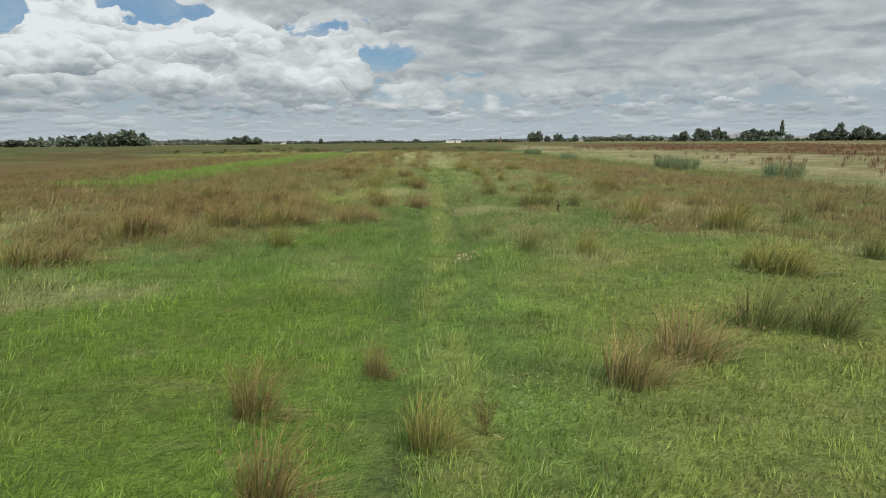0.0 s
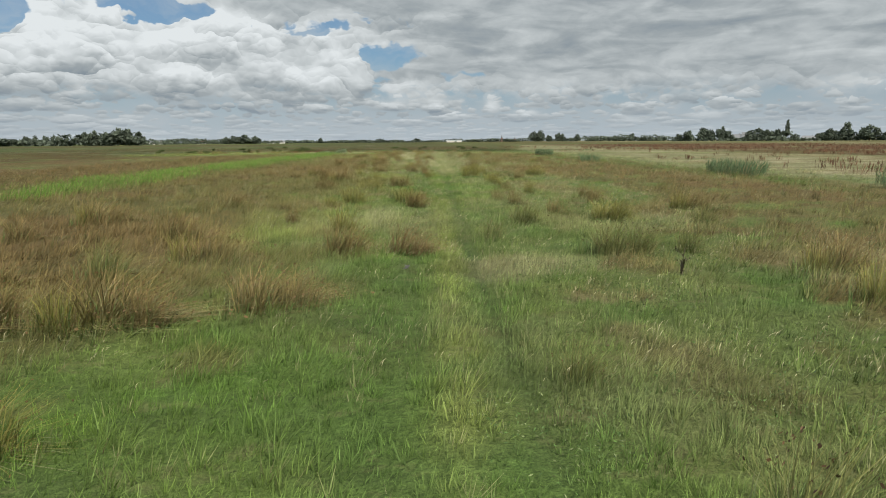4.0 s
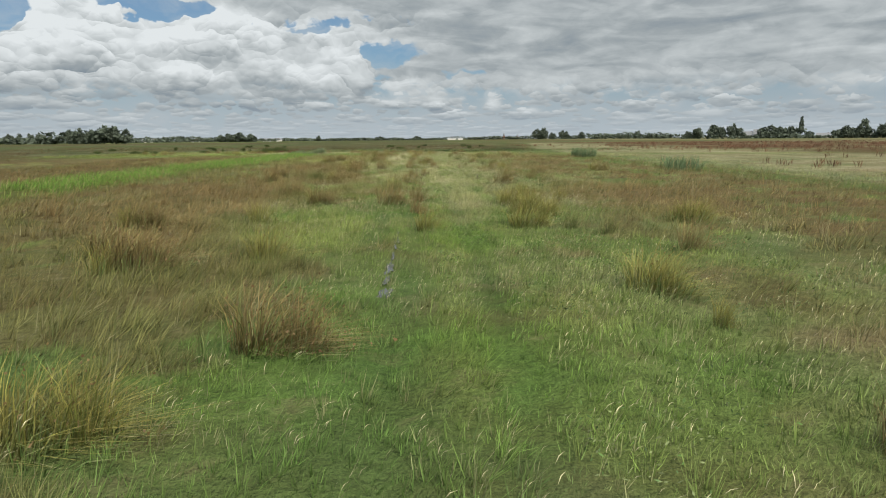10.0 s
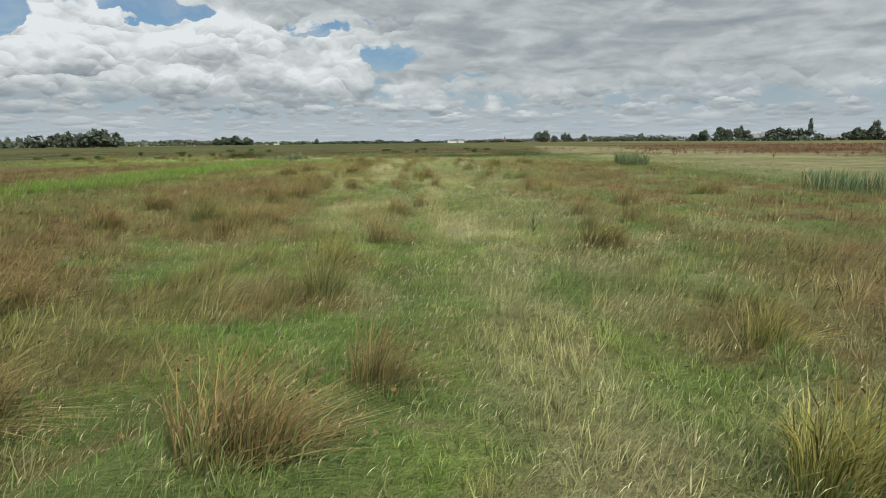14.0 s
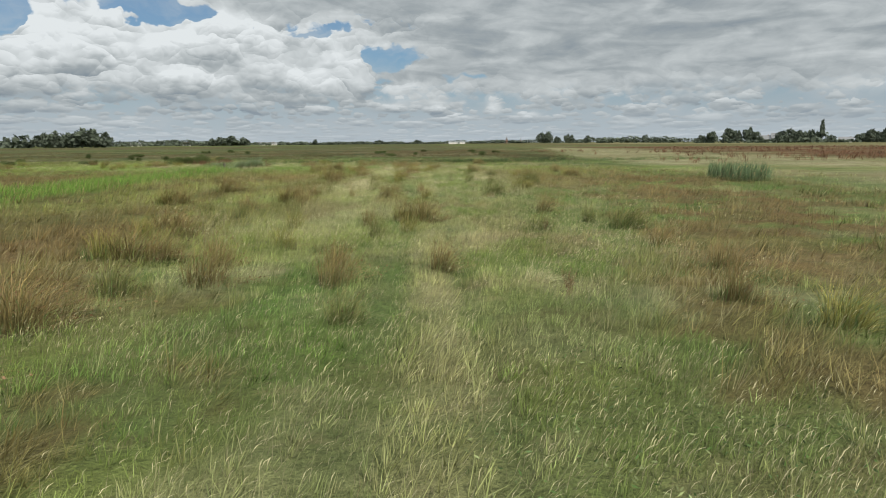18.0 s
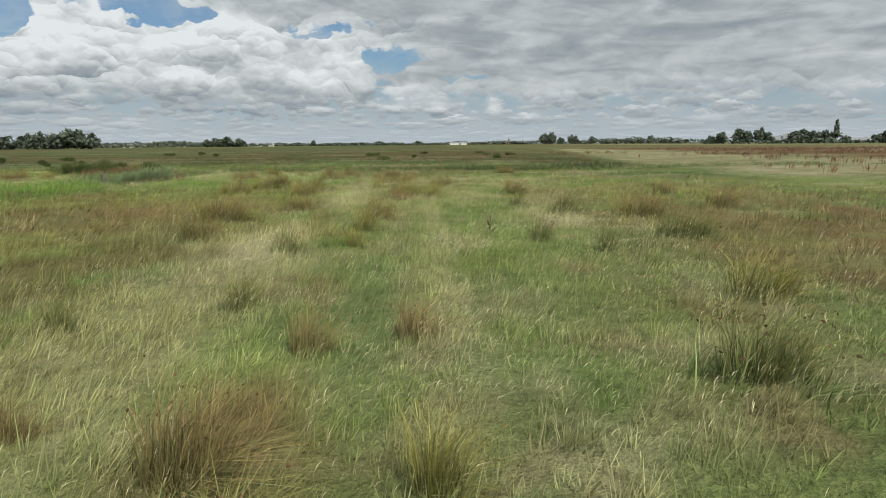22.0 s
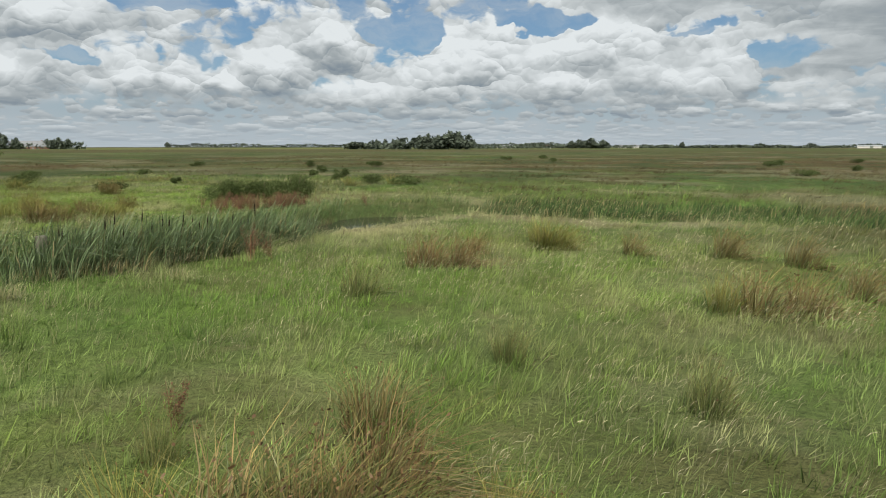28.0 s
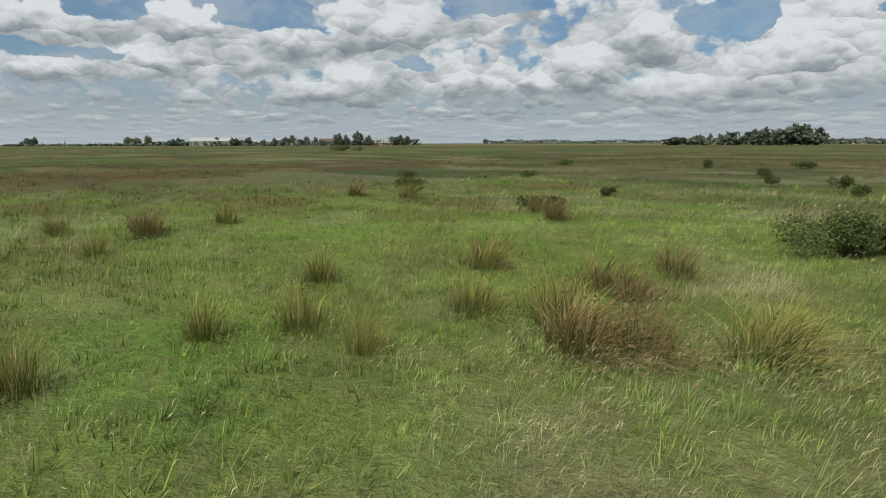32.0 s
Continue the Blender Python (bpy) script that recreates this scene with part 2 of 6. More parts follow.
LITN = wm("ADD", wm("MULTIPLY", LIT, wm("SUBTRACT", 1.0, K)), wm("MULTIPLY", FLAT, K))
ramp = WT.nodes.new("ShaderNodeValToRGB")
wplug(ramp.inputs[0], LITN)
cr = ramp.color_ramp
cr.elements[0].position, cr.elements[0].color = 0.08, (0.222, 0.272, 0.318, 1)
cr.elements[1].position, cr.elements[1].color = 1.0, (0.775, 0.82, 0.835, 1)
for pos, c in ((0.36, (0.350, 0.392, 0.412, 1)), (0.62, (0.53, 0.572, 0.585, 1))):
    e = cr.elements.new(pos)
    e.color = c
sky = WT.nodes.new("ShaderNodeTexSky")
sky.sky_type, sky.sun_disc = "NISHITA", False
sky.sun_elevation, sky.sun_rotation = radians(SUN_EL), radians(SUN_AZ)
thin = wm("ADD", 0.22, wm("MULTIPLY", wstep(veils, 0.35, 0.65), 0.40))
blue = wmix(thin, wv("MULTIPLY", sky.outputs[0], (0.036, 0.062, 0.080)), (0.50, 0.56, 0.60, 1.0))
blue = wmix(wm("MULTIPLY", wm("SUBTRACT", 1.0, wstep(EL, 2.0, 8.0)), 0.72), blue, (0.40, 0.455, 0.50, 1.0))
cloudy = wmix(MASK, blue, ramp.outputs[0])
haze = wm("SUBTRACT", 1.0, wstep(EL, -0.5, 4.0))
veil = wmix(wm("MULTIPLY", haze, 0.75), cloudy, (0.47, 0.535, 0.585, 1.0))
back = WT.nodes.new("ShaderNodeBackground")
wplug(back.inputs[0], veil)
back.inputs[1].default_value = 1.0
out = WT.nodes.new("ShaderNodeOutputWorld")
WT.links.new(back.outputs[0], out.inputs[0])

sun = new("sun", bpy.data.lights.new("sun", "SUN"))
sun.data.energy, sun.data.angle, sun.data.color = 4.3, radians(8), (1.0, 0.94, 0.84)
sa, se = radians(SUN_AZ), radians(SUN_EL)
sun.matrix_world = look((math.sin(sa) * math.cos(se) * 100, math.cos(sa) * math.cos(se) * 100, math.sin(se) * 100), (0, 0, 0))

# ---- materials ----
def mat(name, rough=0.8, spec=0.3):
    m = bpy.data.materials.new(name)
    m.use_nodes = True
    b = m.node_tree.nodes["Principled BSDF"]
    b.inputs["Roughness"].default_value = rough
    b.inputs["Specular IOR Level"].default_value = spec
    return m, m.node_tree, b


def tex(nt, scale, detail=5.0, rough=0.6, coords="Object", stretch=(1, 1, 1)):
    c = nt.nodes.new("ShaderNodeTexCoord")
    mp = nt.nodes.new("ShaderNodeMapping")
    mp.inputs["Scale"].default_value = stretch
    n = nt.nodes.new("ShaderNodeTexNoise")
    n.inputs["Scale"].default_value, n.inputs["Detail"].default_value, n.inputs["Roughness"].default_value = scale, detail, rough
    nt.links.new(c.outputs[coords], mp.inputs[0])
    nt.links.new(mp.outputs[0], n.inputs["Vector"])
    return n.outputs["Fac"]


def remap(nt, v, lo, hi, a, b):
    n = nt.nodes.new("ShaderNodeMapRange")
    nt.links.new(v, n.inputs[0])
    for i, x in zip((1, 2, 3, 4), (lo, hi, a, b)):
        n.inputs[i].default_value = x
    return n.outputs[0]


def mul_colour(nt, col, fac):
    n = nt.nodes.new("ShaderNodeVectorMath")
    n.operation = "SCALE"
    nt.links.new(col, n.inputs[0])
    nt.links.new(fac, n.inputs["Scale"])
    return n.outputs[0]


def bump(nt, b, h, strength, dist):
    n = nt.nodes.new("ShaderNodeBump")
    n.inputs["Strength"].default_value, n.inputs["Distance"].default_value = strength, dist
    nt.links.new(h, n.inputs["Height"])
    nt.links.new(n.outputs[0], b.inputs["Normal"])


def tinted(name, rough, spec, grains, leaf=0.0, bump_by=None, blots=(), thin=0.0):
    """Takes its colour from the mesh's tint, varied at the given scales and from blade to blade."""
    m, nt, b = mat(name, rough, spec)
    at = nt.nodes.new("ShaderNodeAttribute")
    at.attribute_name = "tint"
    col = at.outputs["Color"]
    for scale, lo, hi in grains:
        col = mul_colour(nt, col, remap(nt, tex(nt, scale), 0.3, 0.7, lo, hi))
    if leaf:
        g = nt.nodes.new("ShaderNodeNewGeometry")
        col = mul_colour(nt, col, remap(nt, g.outputs["Random Per Island"], 0, 1, 1 - leaf, 1 + leaf))
    for scale, lo, hi, colour, most in blots:
        f = remap(nt, tex(nt, scale, 4.0, 0.62, stretch=(0.6, 1.0, 1.0)), lo, hi, 0.0, most)
        mx = nt.nodes.new("ShaderNodeMix")
        mx.data_type, mx.clamp_factor = "RGBA", True
        nt.links.new(f, mx.inputs[0])
        nt.links.new(col, mx.inputs[6])
        mx.inputs[7].default_value = (*colour, 1)
        col = mx.outputs[2]
    nt.links.new(col, b.inputs["Base Color"])
    if thin:
        glow_through, both = nt.nodes.new("ShaderNodeBsdfTranslucent"), nt.nodes.new("ShaderNodeMixShader")
        nt.links.new(col, glow_through.inputs["Color"])
        both.inputs[0].default_value = thin
        nt.links.new(b.outputs[0], both.inputs[1])
        nt.links.new(glow_through.outputs[0], both.inputs[2])
        nt.links.new(both.outputs[0], nt.nodes["Material Output"].inputs["Surface"])
    if bump_by:
        bump(nt, b, tex(nt, bump_by[0]), bump_by[1], bump_by[2])
    return m


def grained(name, colour, rough, spec=0.3, scale=6.0, swing=0.3, bump_by=None, stretch=(1, 1, 1), by_object=0.0):
    m, nt, b = mat(name, rough, spec)
    rgb = nt.nodes.new("ShaderNodeRGB")
    rgb.outputs[0].default_value = (*colour, 1)
    col = mul_colour(nt, rgb.outputs[0], remap(nt, tex(nt, scale, stretch=stretch), 0.25, 0.75, 1 - swing, 1 + swing))
    col = mul_colour(nt, col, remap(nt, tex(nt, scale * 7.3, stretch=stretch), 0.25, 0.75, 1 - swing * .6, 1 + swing * .6))
    if by_object:
        oi = nt.nodes.new("ShaderNodeObjectInfo")
        col = mul_colour(nt, col, remap(nt, oi.outputs["Random"], 0, 1, 1 - by_object, 1 + by_object))
    nt.links.new(col, b.inputs["Base Color"])
    if bump_by:
        bump(nt, b, tex(nt, bump_by[0], stretch=stretch), bump_by[1], bump_by[2])
    return m


M_GROUND = tinted("turf", 0.95, 0.1, ((0.9, 0.85, 1.15), (7.0, 0.7, 1.3), (45.0, 0.6, 1.4)), bump_by=(14.0, 0.9, 0.12),
                  blots=((0.045, .50, .62, (.115, .095, .042), .30), (0.11, .52, .64, (.085, .118, .042), .35), (0.33, .52, .66, (.10, .085, .036), .45), (0.8, .54, .68, (.07, .10, .035), .45), (1.7, .56, .70, (.22, .19, .10), .40)))
M_BLADE = tinted("grass_blade", 0.6, 0.2, (), leaf=0.24)
M_RUSH = tinted("rush_stem", 0.6, 0.25, (), leaf=0.28)
M_REED = tinted("reed_leaf", 0.38, 0.5, (), leaf=0.30, thin=0.12)
M_LEAF = tinted("tree_leaf", 0.9, 0.06, ((0.35, 0.85, 1.15),), leaf=0.16, thin=0.12)
M_BARK = grained("bark", (0.11, 0.085, 0.06), 0.9, scale=3.0, bump_by=(20, .5, .05))
M_WATER, WNT, WB = mat("ditch_water", 0.10, 0.8)
WB.inputs["Base Color"].default_value = (0.032, 0.031, 0.025, 1)
bump(WNT, WB, tex(WNT, 5.0, 3.0), 0.06, 0.02)

# ---- the lie of the land ----
def lattice(ix, iy, seed):
    n = (ix.astype(np.int64) * 374761393 + iy.astype(np.int64) * 668265263 + seed * 974711) & 0xFFFFFFFF
    n = ((n ^ (n >> 13)) * 1274126177) & 0xFFFFFFFF
    return ((n ^ (n >> 16)) & 0xFFFF) / 65535.0


def soft_noise(x, y, seed=0):
    ix, iy = np.floor(x), np.floor(y)
    fx, fy = x - ix, y - iy
    fx, fy = fx * fx * (3 - 2 * fx), fy * fy * (3 - 2 * fy)
    a, b = lattice(ix, iy, seed), lattice(ix + 1, iy, seed)
    c, d = lattice(ix, iy + 1, seed), lattice(ix + 1, iy + 1, seed)
    return (a + (b - a) * fx) * (1 - fy) + (c + (d - c) * fx) * fy


def fbm(x, y, size, seed=0, octaves=3):
    v, amp, tot = 0.0, 1.0, 0.0
    for o in range(octaves):
        v = v + amp * soft_noise(x / size * 2 ** o + 17.3 * o, y / size * 2 ** o - 9.1 * o, seed + o)
        tot, amp = tot + amp, amp * 0.55
    return v / tot


def step(v, lo, hi):
    t = np.clip((v - lo) / (hi - lo), 0, 1)
    return t * t * (3 - 2 * t)


def bell(v, mid, half):
    return np.exp(-((v - mid) / half) ** 2)


def to_line(x, y, pts):
    """Distance to a polyline, and how far along it (0 to 1) the nearest place lies."""
    best = np.full(np.shape(x), 1e9)
    where = np.zeros(np.shape(x))
    n = len(pts) - 1
    for i in range(n):
        (ax, ay), (bx, by) = pts[i], pts[i + 1]
        dx, dy = bx - ax, by - ay
        t = np.clip(((x - ax) * dx + (y - ay) * dy) / (dx * dx + dy * dy), 0, 1)
        d = np.hypot(x - ax - t * dx, y - ay - t * dy)
        where = np.where(d < best, (i + t) / n, where)
        best = np.minimum(best, d)
    return best, where


WATER_Z = -0.42
CREEK = ((-18.6, 128.0), (-18.2, 138.0), (-17.2, 142.5), (-17.1, 146.0), (-17.2, 149.0), (-17.6, 152.0), (-18.0, 156.2),
         (-15.4, 159.0), (-6.0, 161.3), (5.0, 161.5), (16.0, 160.0), (30.0, 165.0), (60.0, 172.0))
CREEK_HALF = (-0.8, -0.7, 0.55, 1.25, 1.1, 0.85, 1.9, 1.2, 0.9, 0.6, 0.5, 0.5, 0.5)


def creek(x, y):
    """Metres from the water's edge: negative inside the creek."""
    d, s = to_line(x, y, CREEK)
    half = np.interp(s, np.linspace(0, 1, len(CREEK_HALF)), CREEK_HALF)
    return d - half - 0.5 * (fbm(x, y, 1.7, 71) - 0.5)


def track_x(y):
    return np.interp(y, (-10, 0, 20, 52, 80, 121, 140), (0.0, 0.1, 0.5, 1.3, 1.6, 2.0, 2.2))


def height(x, y):
    near = 1 - step(np.hypot(x + 5, y - 90), 150, 400)
    z = 0.16 * (fbm(x, y, 7.0, 5) - 0.5) + 0.10 * (fbm(x, y, 1.6, 8) - 0.5)
    dx = x - track_x(y)
    on = step(y, -8, -4) * (1 - step(y, 118, 128))
    rut = bell(dx, -0.55, 0.22) * np.clip(0.4 + 1.6 * (fbm(y, y * 0, 6.0, 12) - 0.3), 0.2, 1)
    z = z - on * (0.12 * rut + 0.06 * bell(dx, 0.75, 0.2))
    z = z - .26 * bell(x, -15.9, 1.7) * bell(y, 152.5, 2.0)          # trodden bank at the pool
    z = z + (.10 + .06 * step(y, 14, 26)) * (fbm(x, y / 1.2, .85, 9, 2) - .5)          # hummocks of the sward
    z = z + .22 * (fbm(x, y / 1.5, 2.3, 57, 2) - .45) * step(np.abs(dx), 2.2, 5) * on          # swells under the rushes
    e = creek(x, y)
    z = z - 1.0 * (1 - step(e, -0.9, 0.45)) * 1.0
    return z * near


GREEN, BRIGHT, DEEP = np.array((.098, .178, .046)), np.array((.132, .232, .042)), np.array((.052, .088, .028))
STRAW, PALE, BROWN = np.array((.325, .305, .162)), np.array((.43, .395, .24)), np.array((.160, .125, .054))
OLIVE, RUST, YELLOW = np.array((.154, .172, .062)), np.array((.17, .062, .036)), np.array((.208, .240, .072))
RUSSET = np.array((.188, .134, .062))
GREYGREEN, MUD = np.array((.165, .20, .085)), np.array((.085, .072, .055))


BLOOM = np.array((.235, .165, .098))
# patches of one growth: x, y, half width, half length, strength
PATCHES = (
    (GREEN, .2, ((0.7, 43.0, 1.2, 3.6, .5), (2.3, 40.3, 1.3, 1.6, .4), (1.7, 72.5, 0.9, .5, .5), (-1.0, 88.0, 1.1, 1.3, .4), (1.0, 113.0, 0.5, 3.8, .55), (3.8, 122.5, 0.8, 0.6, .5))),
    (BRIGHT, .16, ((-3.0, 12.1, 1.3, 1.3, .4), (2.2, 54.0, 1.6, 2.0, .4), (-2.6, 55.0, 1.5, 2.4, .3), (-2.8, 60.0, 2.2, 2.6, .4), (1.1, 60.8, .5, 3.5, .45), (3.0, 45.5, 2.0, 3.5, .4))),
    (GREYGREEN, .2, ((5.4, 78.7, 2.1, 3.5, .5), (3.7, 87.5, 1.3, 1.7, .6), (3.7, 112.8, 1.1, 2.8, .5), (3.4, 50.5, 1.2, 2.0, .3))),
    (RUSSET, .38, ((-5.1, 26.9, 1.4, 2.8, .75), (-2.0, 21.1, 0.7, 0.6, .6), (10.7, 66.7, 3.9, 7.3, .7), (-5.5, 60.8, 1.3, 2.6, .7), (10.4, 120.2, 3.9, 6.3, .55), (-8.2, 136.8, 5.4, 8.6, .6),
                   (-4.6, 134.8, 2.3, 4.3, .6))),
    (RUSSET, .36, ((-8.0, 23.8, 4.4, 7.0, .7), (9.7, 23.7, 3.3, 2.3, .5), (-8.0, 62.5, 3.4, 7.6, .75), (-5.3, 54.6, 1.0, 2.8, .7), (9.9, 59.7, 3.3, 5.1, .65), (-7.2, 95.8, 1.9, 4.9, .7),
                   (0.4, 106.8, .9, 3.0, .5), (9.9, 93.5, 2.6, 4.4, .65), (-8.5, 125.3, 3.5, 5.5, .7), (1.3, 133.0, 2.0, 4.6, .55))),
    (RUSSET, .36, ((12.9, 133.3, 7.2, 5.6, .6), (0.3, 108.7, 0.5, 1.2, .7), (-4.3, 130.7, 2.6, 2.8, .7), (1.0, 131.6, 1.0, 2.7, .6), (0.5, 124.6, 0.7, 1.3, .7), (-3.5, 126.6, 1.1, 1.4, .7),
                   (7.6, 125.1, 1.1, 1.1, .6), (-6.7, 139.7, 0.7, 1.7, .7), (-3.8, 150.4, 1.8, 2.9, .5), (2.3, 146.2, 1.2, 1.9, .6))),
    (BLOOM, .32, ((7.3, 44.2, 1.5, 2.9, .5), (7.3, 129.4, 1.9, 3.3, .6), (4.2, 98.5, 1.0, 2.5, .3))),
    (OLIVE, .3, ((-2.7, 41.9, 0.9, 1.6, .5),)),
    (YELLOW * 1.05, .28, ((0.2, 9.9, 0.3, 1.1, .5), (-3.9, 28.1, 1.4, 1.5, .7), (-3.4, 30.8, 2.2, 2.8, .55), (-2.1, 56.4, 1.7, 3.1, .6), (5.0, 60.0, 1.0, 2.2, .4), (-1.2, 73.0, 0.6, 0.6, .5), (-2.2, 95.8, 3.2, 4.0, .6),
                          (-1.8, 111.6, 1.6, 3.3, .6), (2.3, 124.7, 0.4, 4.3, .5))),
    (STRAW, .3, ((-1.0, 30.6, 3.4, 2.9, .3), (9.3, 22.8, 2.4, 2.0, .45), (6.2, 30.4, 2.8, 2.9, .4), (2.6, 64.5, 0.8, 6.5, .6),
                 (1.8, 78.9, 0.5, 1.8, .5), (-1.3, 75.9, 0.7, 1.0, .4), (1.9, 90.6, 0.4, 7.9, .45))),
    (PALE * .92, .3, ((2.3, 23.4, 1.0, 1.5, .5), (-1.1, 32.7, 0.7, 3.0, .28), (1.8, 23.6, 1.0, 1.3, .2), (3.3, 23.8, 0.8, 1.1, .2), (2.4, 58.0, 0.8, 1.2, .3), (2.3, 75.7, 0.8, 2.2, .6),
                      (-1.3, 101.6, 1.5, 5.1, .38), (-1.4, 81.3, 1.0, 1.7, .5), (-1.7, 113.4, 1.7, 6.9, .4), (2.1, 87.1, 0.3, 0.6, .4))),
    (PALE * .92, .3, ((-1.7, 118.2, 0.9, 3.8, .6), (2.3, 118.8, 0.45, 14.0, .35), (6.0, 122.6, 0.9, 1.7, .8), (-1.3, 132.3, 1.6, 4.7, .5), (-1.0, 134.5, 0.9, 8.0, .5), (5.6, 124.9, 0.6, 0.9, .5),
                      (5.5, 123.2, 0.4, 0.7, .4), (3.6, 140.5, 1.2, 2.8, .5))),
    (DEEP * 1.6, .14, ((-0.4, 10.7, 0.3, 1.8, .4), (-0.3, 57.0, 0.4, 4.4, .5))),
)
BEND_PATCHES = (          # the same, with the axes turned by so many degrees
    (12.6, ((-6.4, 152.9, 11.2, 2.2, .45, PALE * .9), (-1.5, 138.4, 1.3, 1.4, .28, PALE), (2.6, 139.7, .5, 1.0, .5, PALE), (-3.6, 139.9, .6, 1.3, .45, GREEN), (-3.7, 135.7, .6, .6, .4, YELLOW))),
    (40.2, ((-14.5, 151.5, 1.2, 2.1, .75, PALE), (-11.0, 151.0, .9, 1.8, .6, PALE), (-13.7, 144.2, .4, .8, .8, PALE), (-8.6, 148.2, .6, 1.6, .5, STRAW), (-11.6, 144.4, 1.4, 1.7, .5, BRIGHT))),
    (56.9, ((-32.6, 143.6, 2.3, 6.9, .5, BRIGHT), (-23.7, 146.2, 1.2, .7, .45, PALE), (-25.3, 151.6, 1.0, 1.1, .55, PALE), (-23.9, 145.9, 1.3, 1.0, .5, PALE), (-24.4, 148.4, 1.2, .7, .45, PALE), (-26.5, 143.3, .4, .8, .5, DEEP * 1.6), (-35.3, 149.0, 3.7, 3.1, .4, OLIVE),
            (-30.2, 153.3, 1.3, 1.6, .5, STRAW))),
)


def turf(x, y):
    """Colour of the growth, its height, and how much of it is rushes."""
    big, mid, small = fbm(x, y, 14.0, 21), fbm(x, y, 3.6, 33), fbm(x, y, 1.1, 45)
    streak = .6 * fbm(x, y / 2.2, 1.5, 51) + .4 * fbm(x, y / 1.6, .6, 53)
    dx = x - track_x(y)
    c = np.ones(np.shape(x) + (3,)) * GREEN
    h = np.full(np.shape(x), 0.17)

    def lay(colour, w, hh=None):
        nonlocal c, h
        w = np.clip(w, 0, 1)
        c = c + (colour - c) * w[..., None]
        if hh is not None:
            h = h + (hh - h) * w

    lay(BRIGHT, step(mid, .42, .68) * .75)
    lay(OLIVE, step(small, .5, .75) * .35)
    lawn = (1 - step(y + 15 * (big - .5) + 6 * (mid - .5) + .25 * np.maximum(dx, 0) - .25 * np.minimum(dx + 3, 0), 12.5, 18.5))
    along = step(y, 8, 22)
    near = 1 - step(np.hypot(x + 5, y - 90), 120, 200)
    # straw, in strokes laid over by the wind, and greyer herbs right of the track
    lay(GREYGREEN, along * near * step(dx, .8, 3) * step(mid, .35, .6) * .55)
    lay(STRAW, along * near * step(streak, .47, .68) * (.15 + .34 * step(y, 60, 100)) * (1 - .5 * step(-y, -40, -24)), .30)
    lay(STRAW, along * near * bell(dx, 2.0, 1.5) * step(streak, .46, .66) * .38 * (.3 + .7 * step(y, 54, 66)), .3)
    lay(YELLOW * .95, along * near * (.08 + .36 * step(mid, .54, .72)))
    lay(BRIGHT * .9, along * near * step(fbm(x, y, 2.8, 35), .52, .68) * .4)
    lay(OLIVE * 1.08, along * near * (.12 + .35 * step(fbm(x, y, 1.7, 36), .42, .62)))
    lay(BLOOM, along * near * step(fbm(x, y, 1.0, 37), .56, .70) * .55 * step(fbm(x, y, 5.0, 39), .40, .55), .28)
    lay(PALE * .9, (1 - lawn) * along * near * step(fbm(x, y / 1.5, 1.6, 41), .60, .74) * .40 * (.4 + .6 * step(y, 54, 66)), .3)
    # brown rushes: clumps by the track, closing up to belts away from it
    lump = .5 * fbm(x, y / 1.5, 2.3, 57) + .5 * fbm(x, y, 1.2, 59)
    gap = np.interp(dx, (-40, -20, -12, -6, -3.2, -1.6, 1.6, 4.5, 8, 14, 24, 40), (.30, .32, .35, .41, .49, .61, .69, .575, .495, .43, .37, .35))
    gap = gap + .07 * (big - .5) * 2 + .05 * step(y, 118, 140) - .02 * step(y, 20, 40) * (1 - step(y, 60, 80)) - .08 * step(y, 22, 32) * (1 - step(y, 60, 76)) * step(-dx, 4.2 - 2.2 * step(y, 38, 46), 6.2 - 2.2 * step(y, 38, 46))
    belt = along * (1 - lawn) * (1 - step(y - .1 * x, 136, 144)) * (1 - step(x, 22, 26)) * step(x, -60, -50)
    rush = step(lump, gap, gap + .07) * belt
    lay(RUSSET * .92, rush * (.62 + .38 * step(small, .3, .6)), .36)
    lay(OLIVE * 1.05, rush * (1 - step(np.abs(dx), 5, 10)) * (.2 + .35 * step(mid, .4, .6)))
    lay(OLIVE * .9, rush * step(big, .5, .62) * .45)
    lay(GREEN * 1.35, lawn * .9, .13)
    lay(BRIGHT * 1.24, lawn * step(-dx + 2 * (mid - .5), .3, 1.5) * .7, .13)
    lay(GREYGREEN * 1.1, lawn * step(dx, .5, 2.5) * step(small, .35, .6) * .4)
    lay(YELLOW, lawn * step(dx, .2, 3) * (.42 + .4 * step(mid, .42, .65)))
    lay(YELLOW, lawn * (1 - step(dx, -3, 0)) * step(small, .5, .7) * .3)
    # Shade in the lawn's hollows, laid on as patches of dark green
    lay(DEEP * 1.8, lawn * step(fbm(x, y / .7, .62, 47), .50, .68) * .34)
    c = c * (1 + lawn[..., None] * (np.array((1.05, .95, .86)) - 1)) * (1 + lawn * (.10 * step(dx, -.5, 1.5) - .20 * step(-dx, .5, 2)))[..., None]
    border = np.clip(4 * lawn * (1 - lawn), 0, 1)
    lay(STRAW, border * step(fbm(x, y, 2.0, 49), .48, .64) * .5, .24)
    lay(YELLOW * 1.2, step(y, 98, 110) * (1 - step(y, 128, 136)) * step(-dx, -.5, 1.5) * step(-x, -8, 12) * step(fbm(x, y / 1.5, 2.2, 43), .40, .56) * .6, .3)
    # the track
    on = step(y, -9, -4) * (1 - step(y, 112, 124))
    lay(YELLOW * 1.1, on * bell(dx, .16, .32) * (.38 + .3 * (1 - step(y, 25, 40))) * step(small, .25, .55), .2)
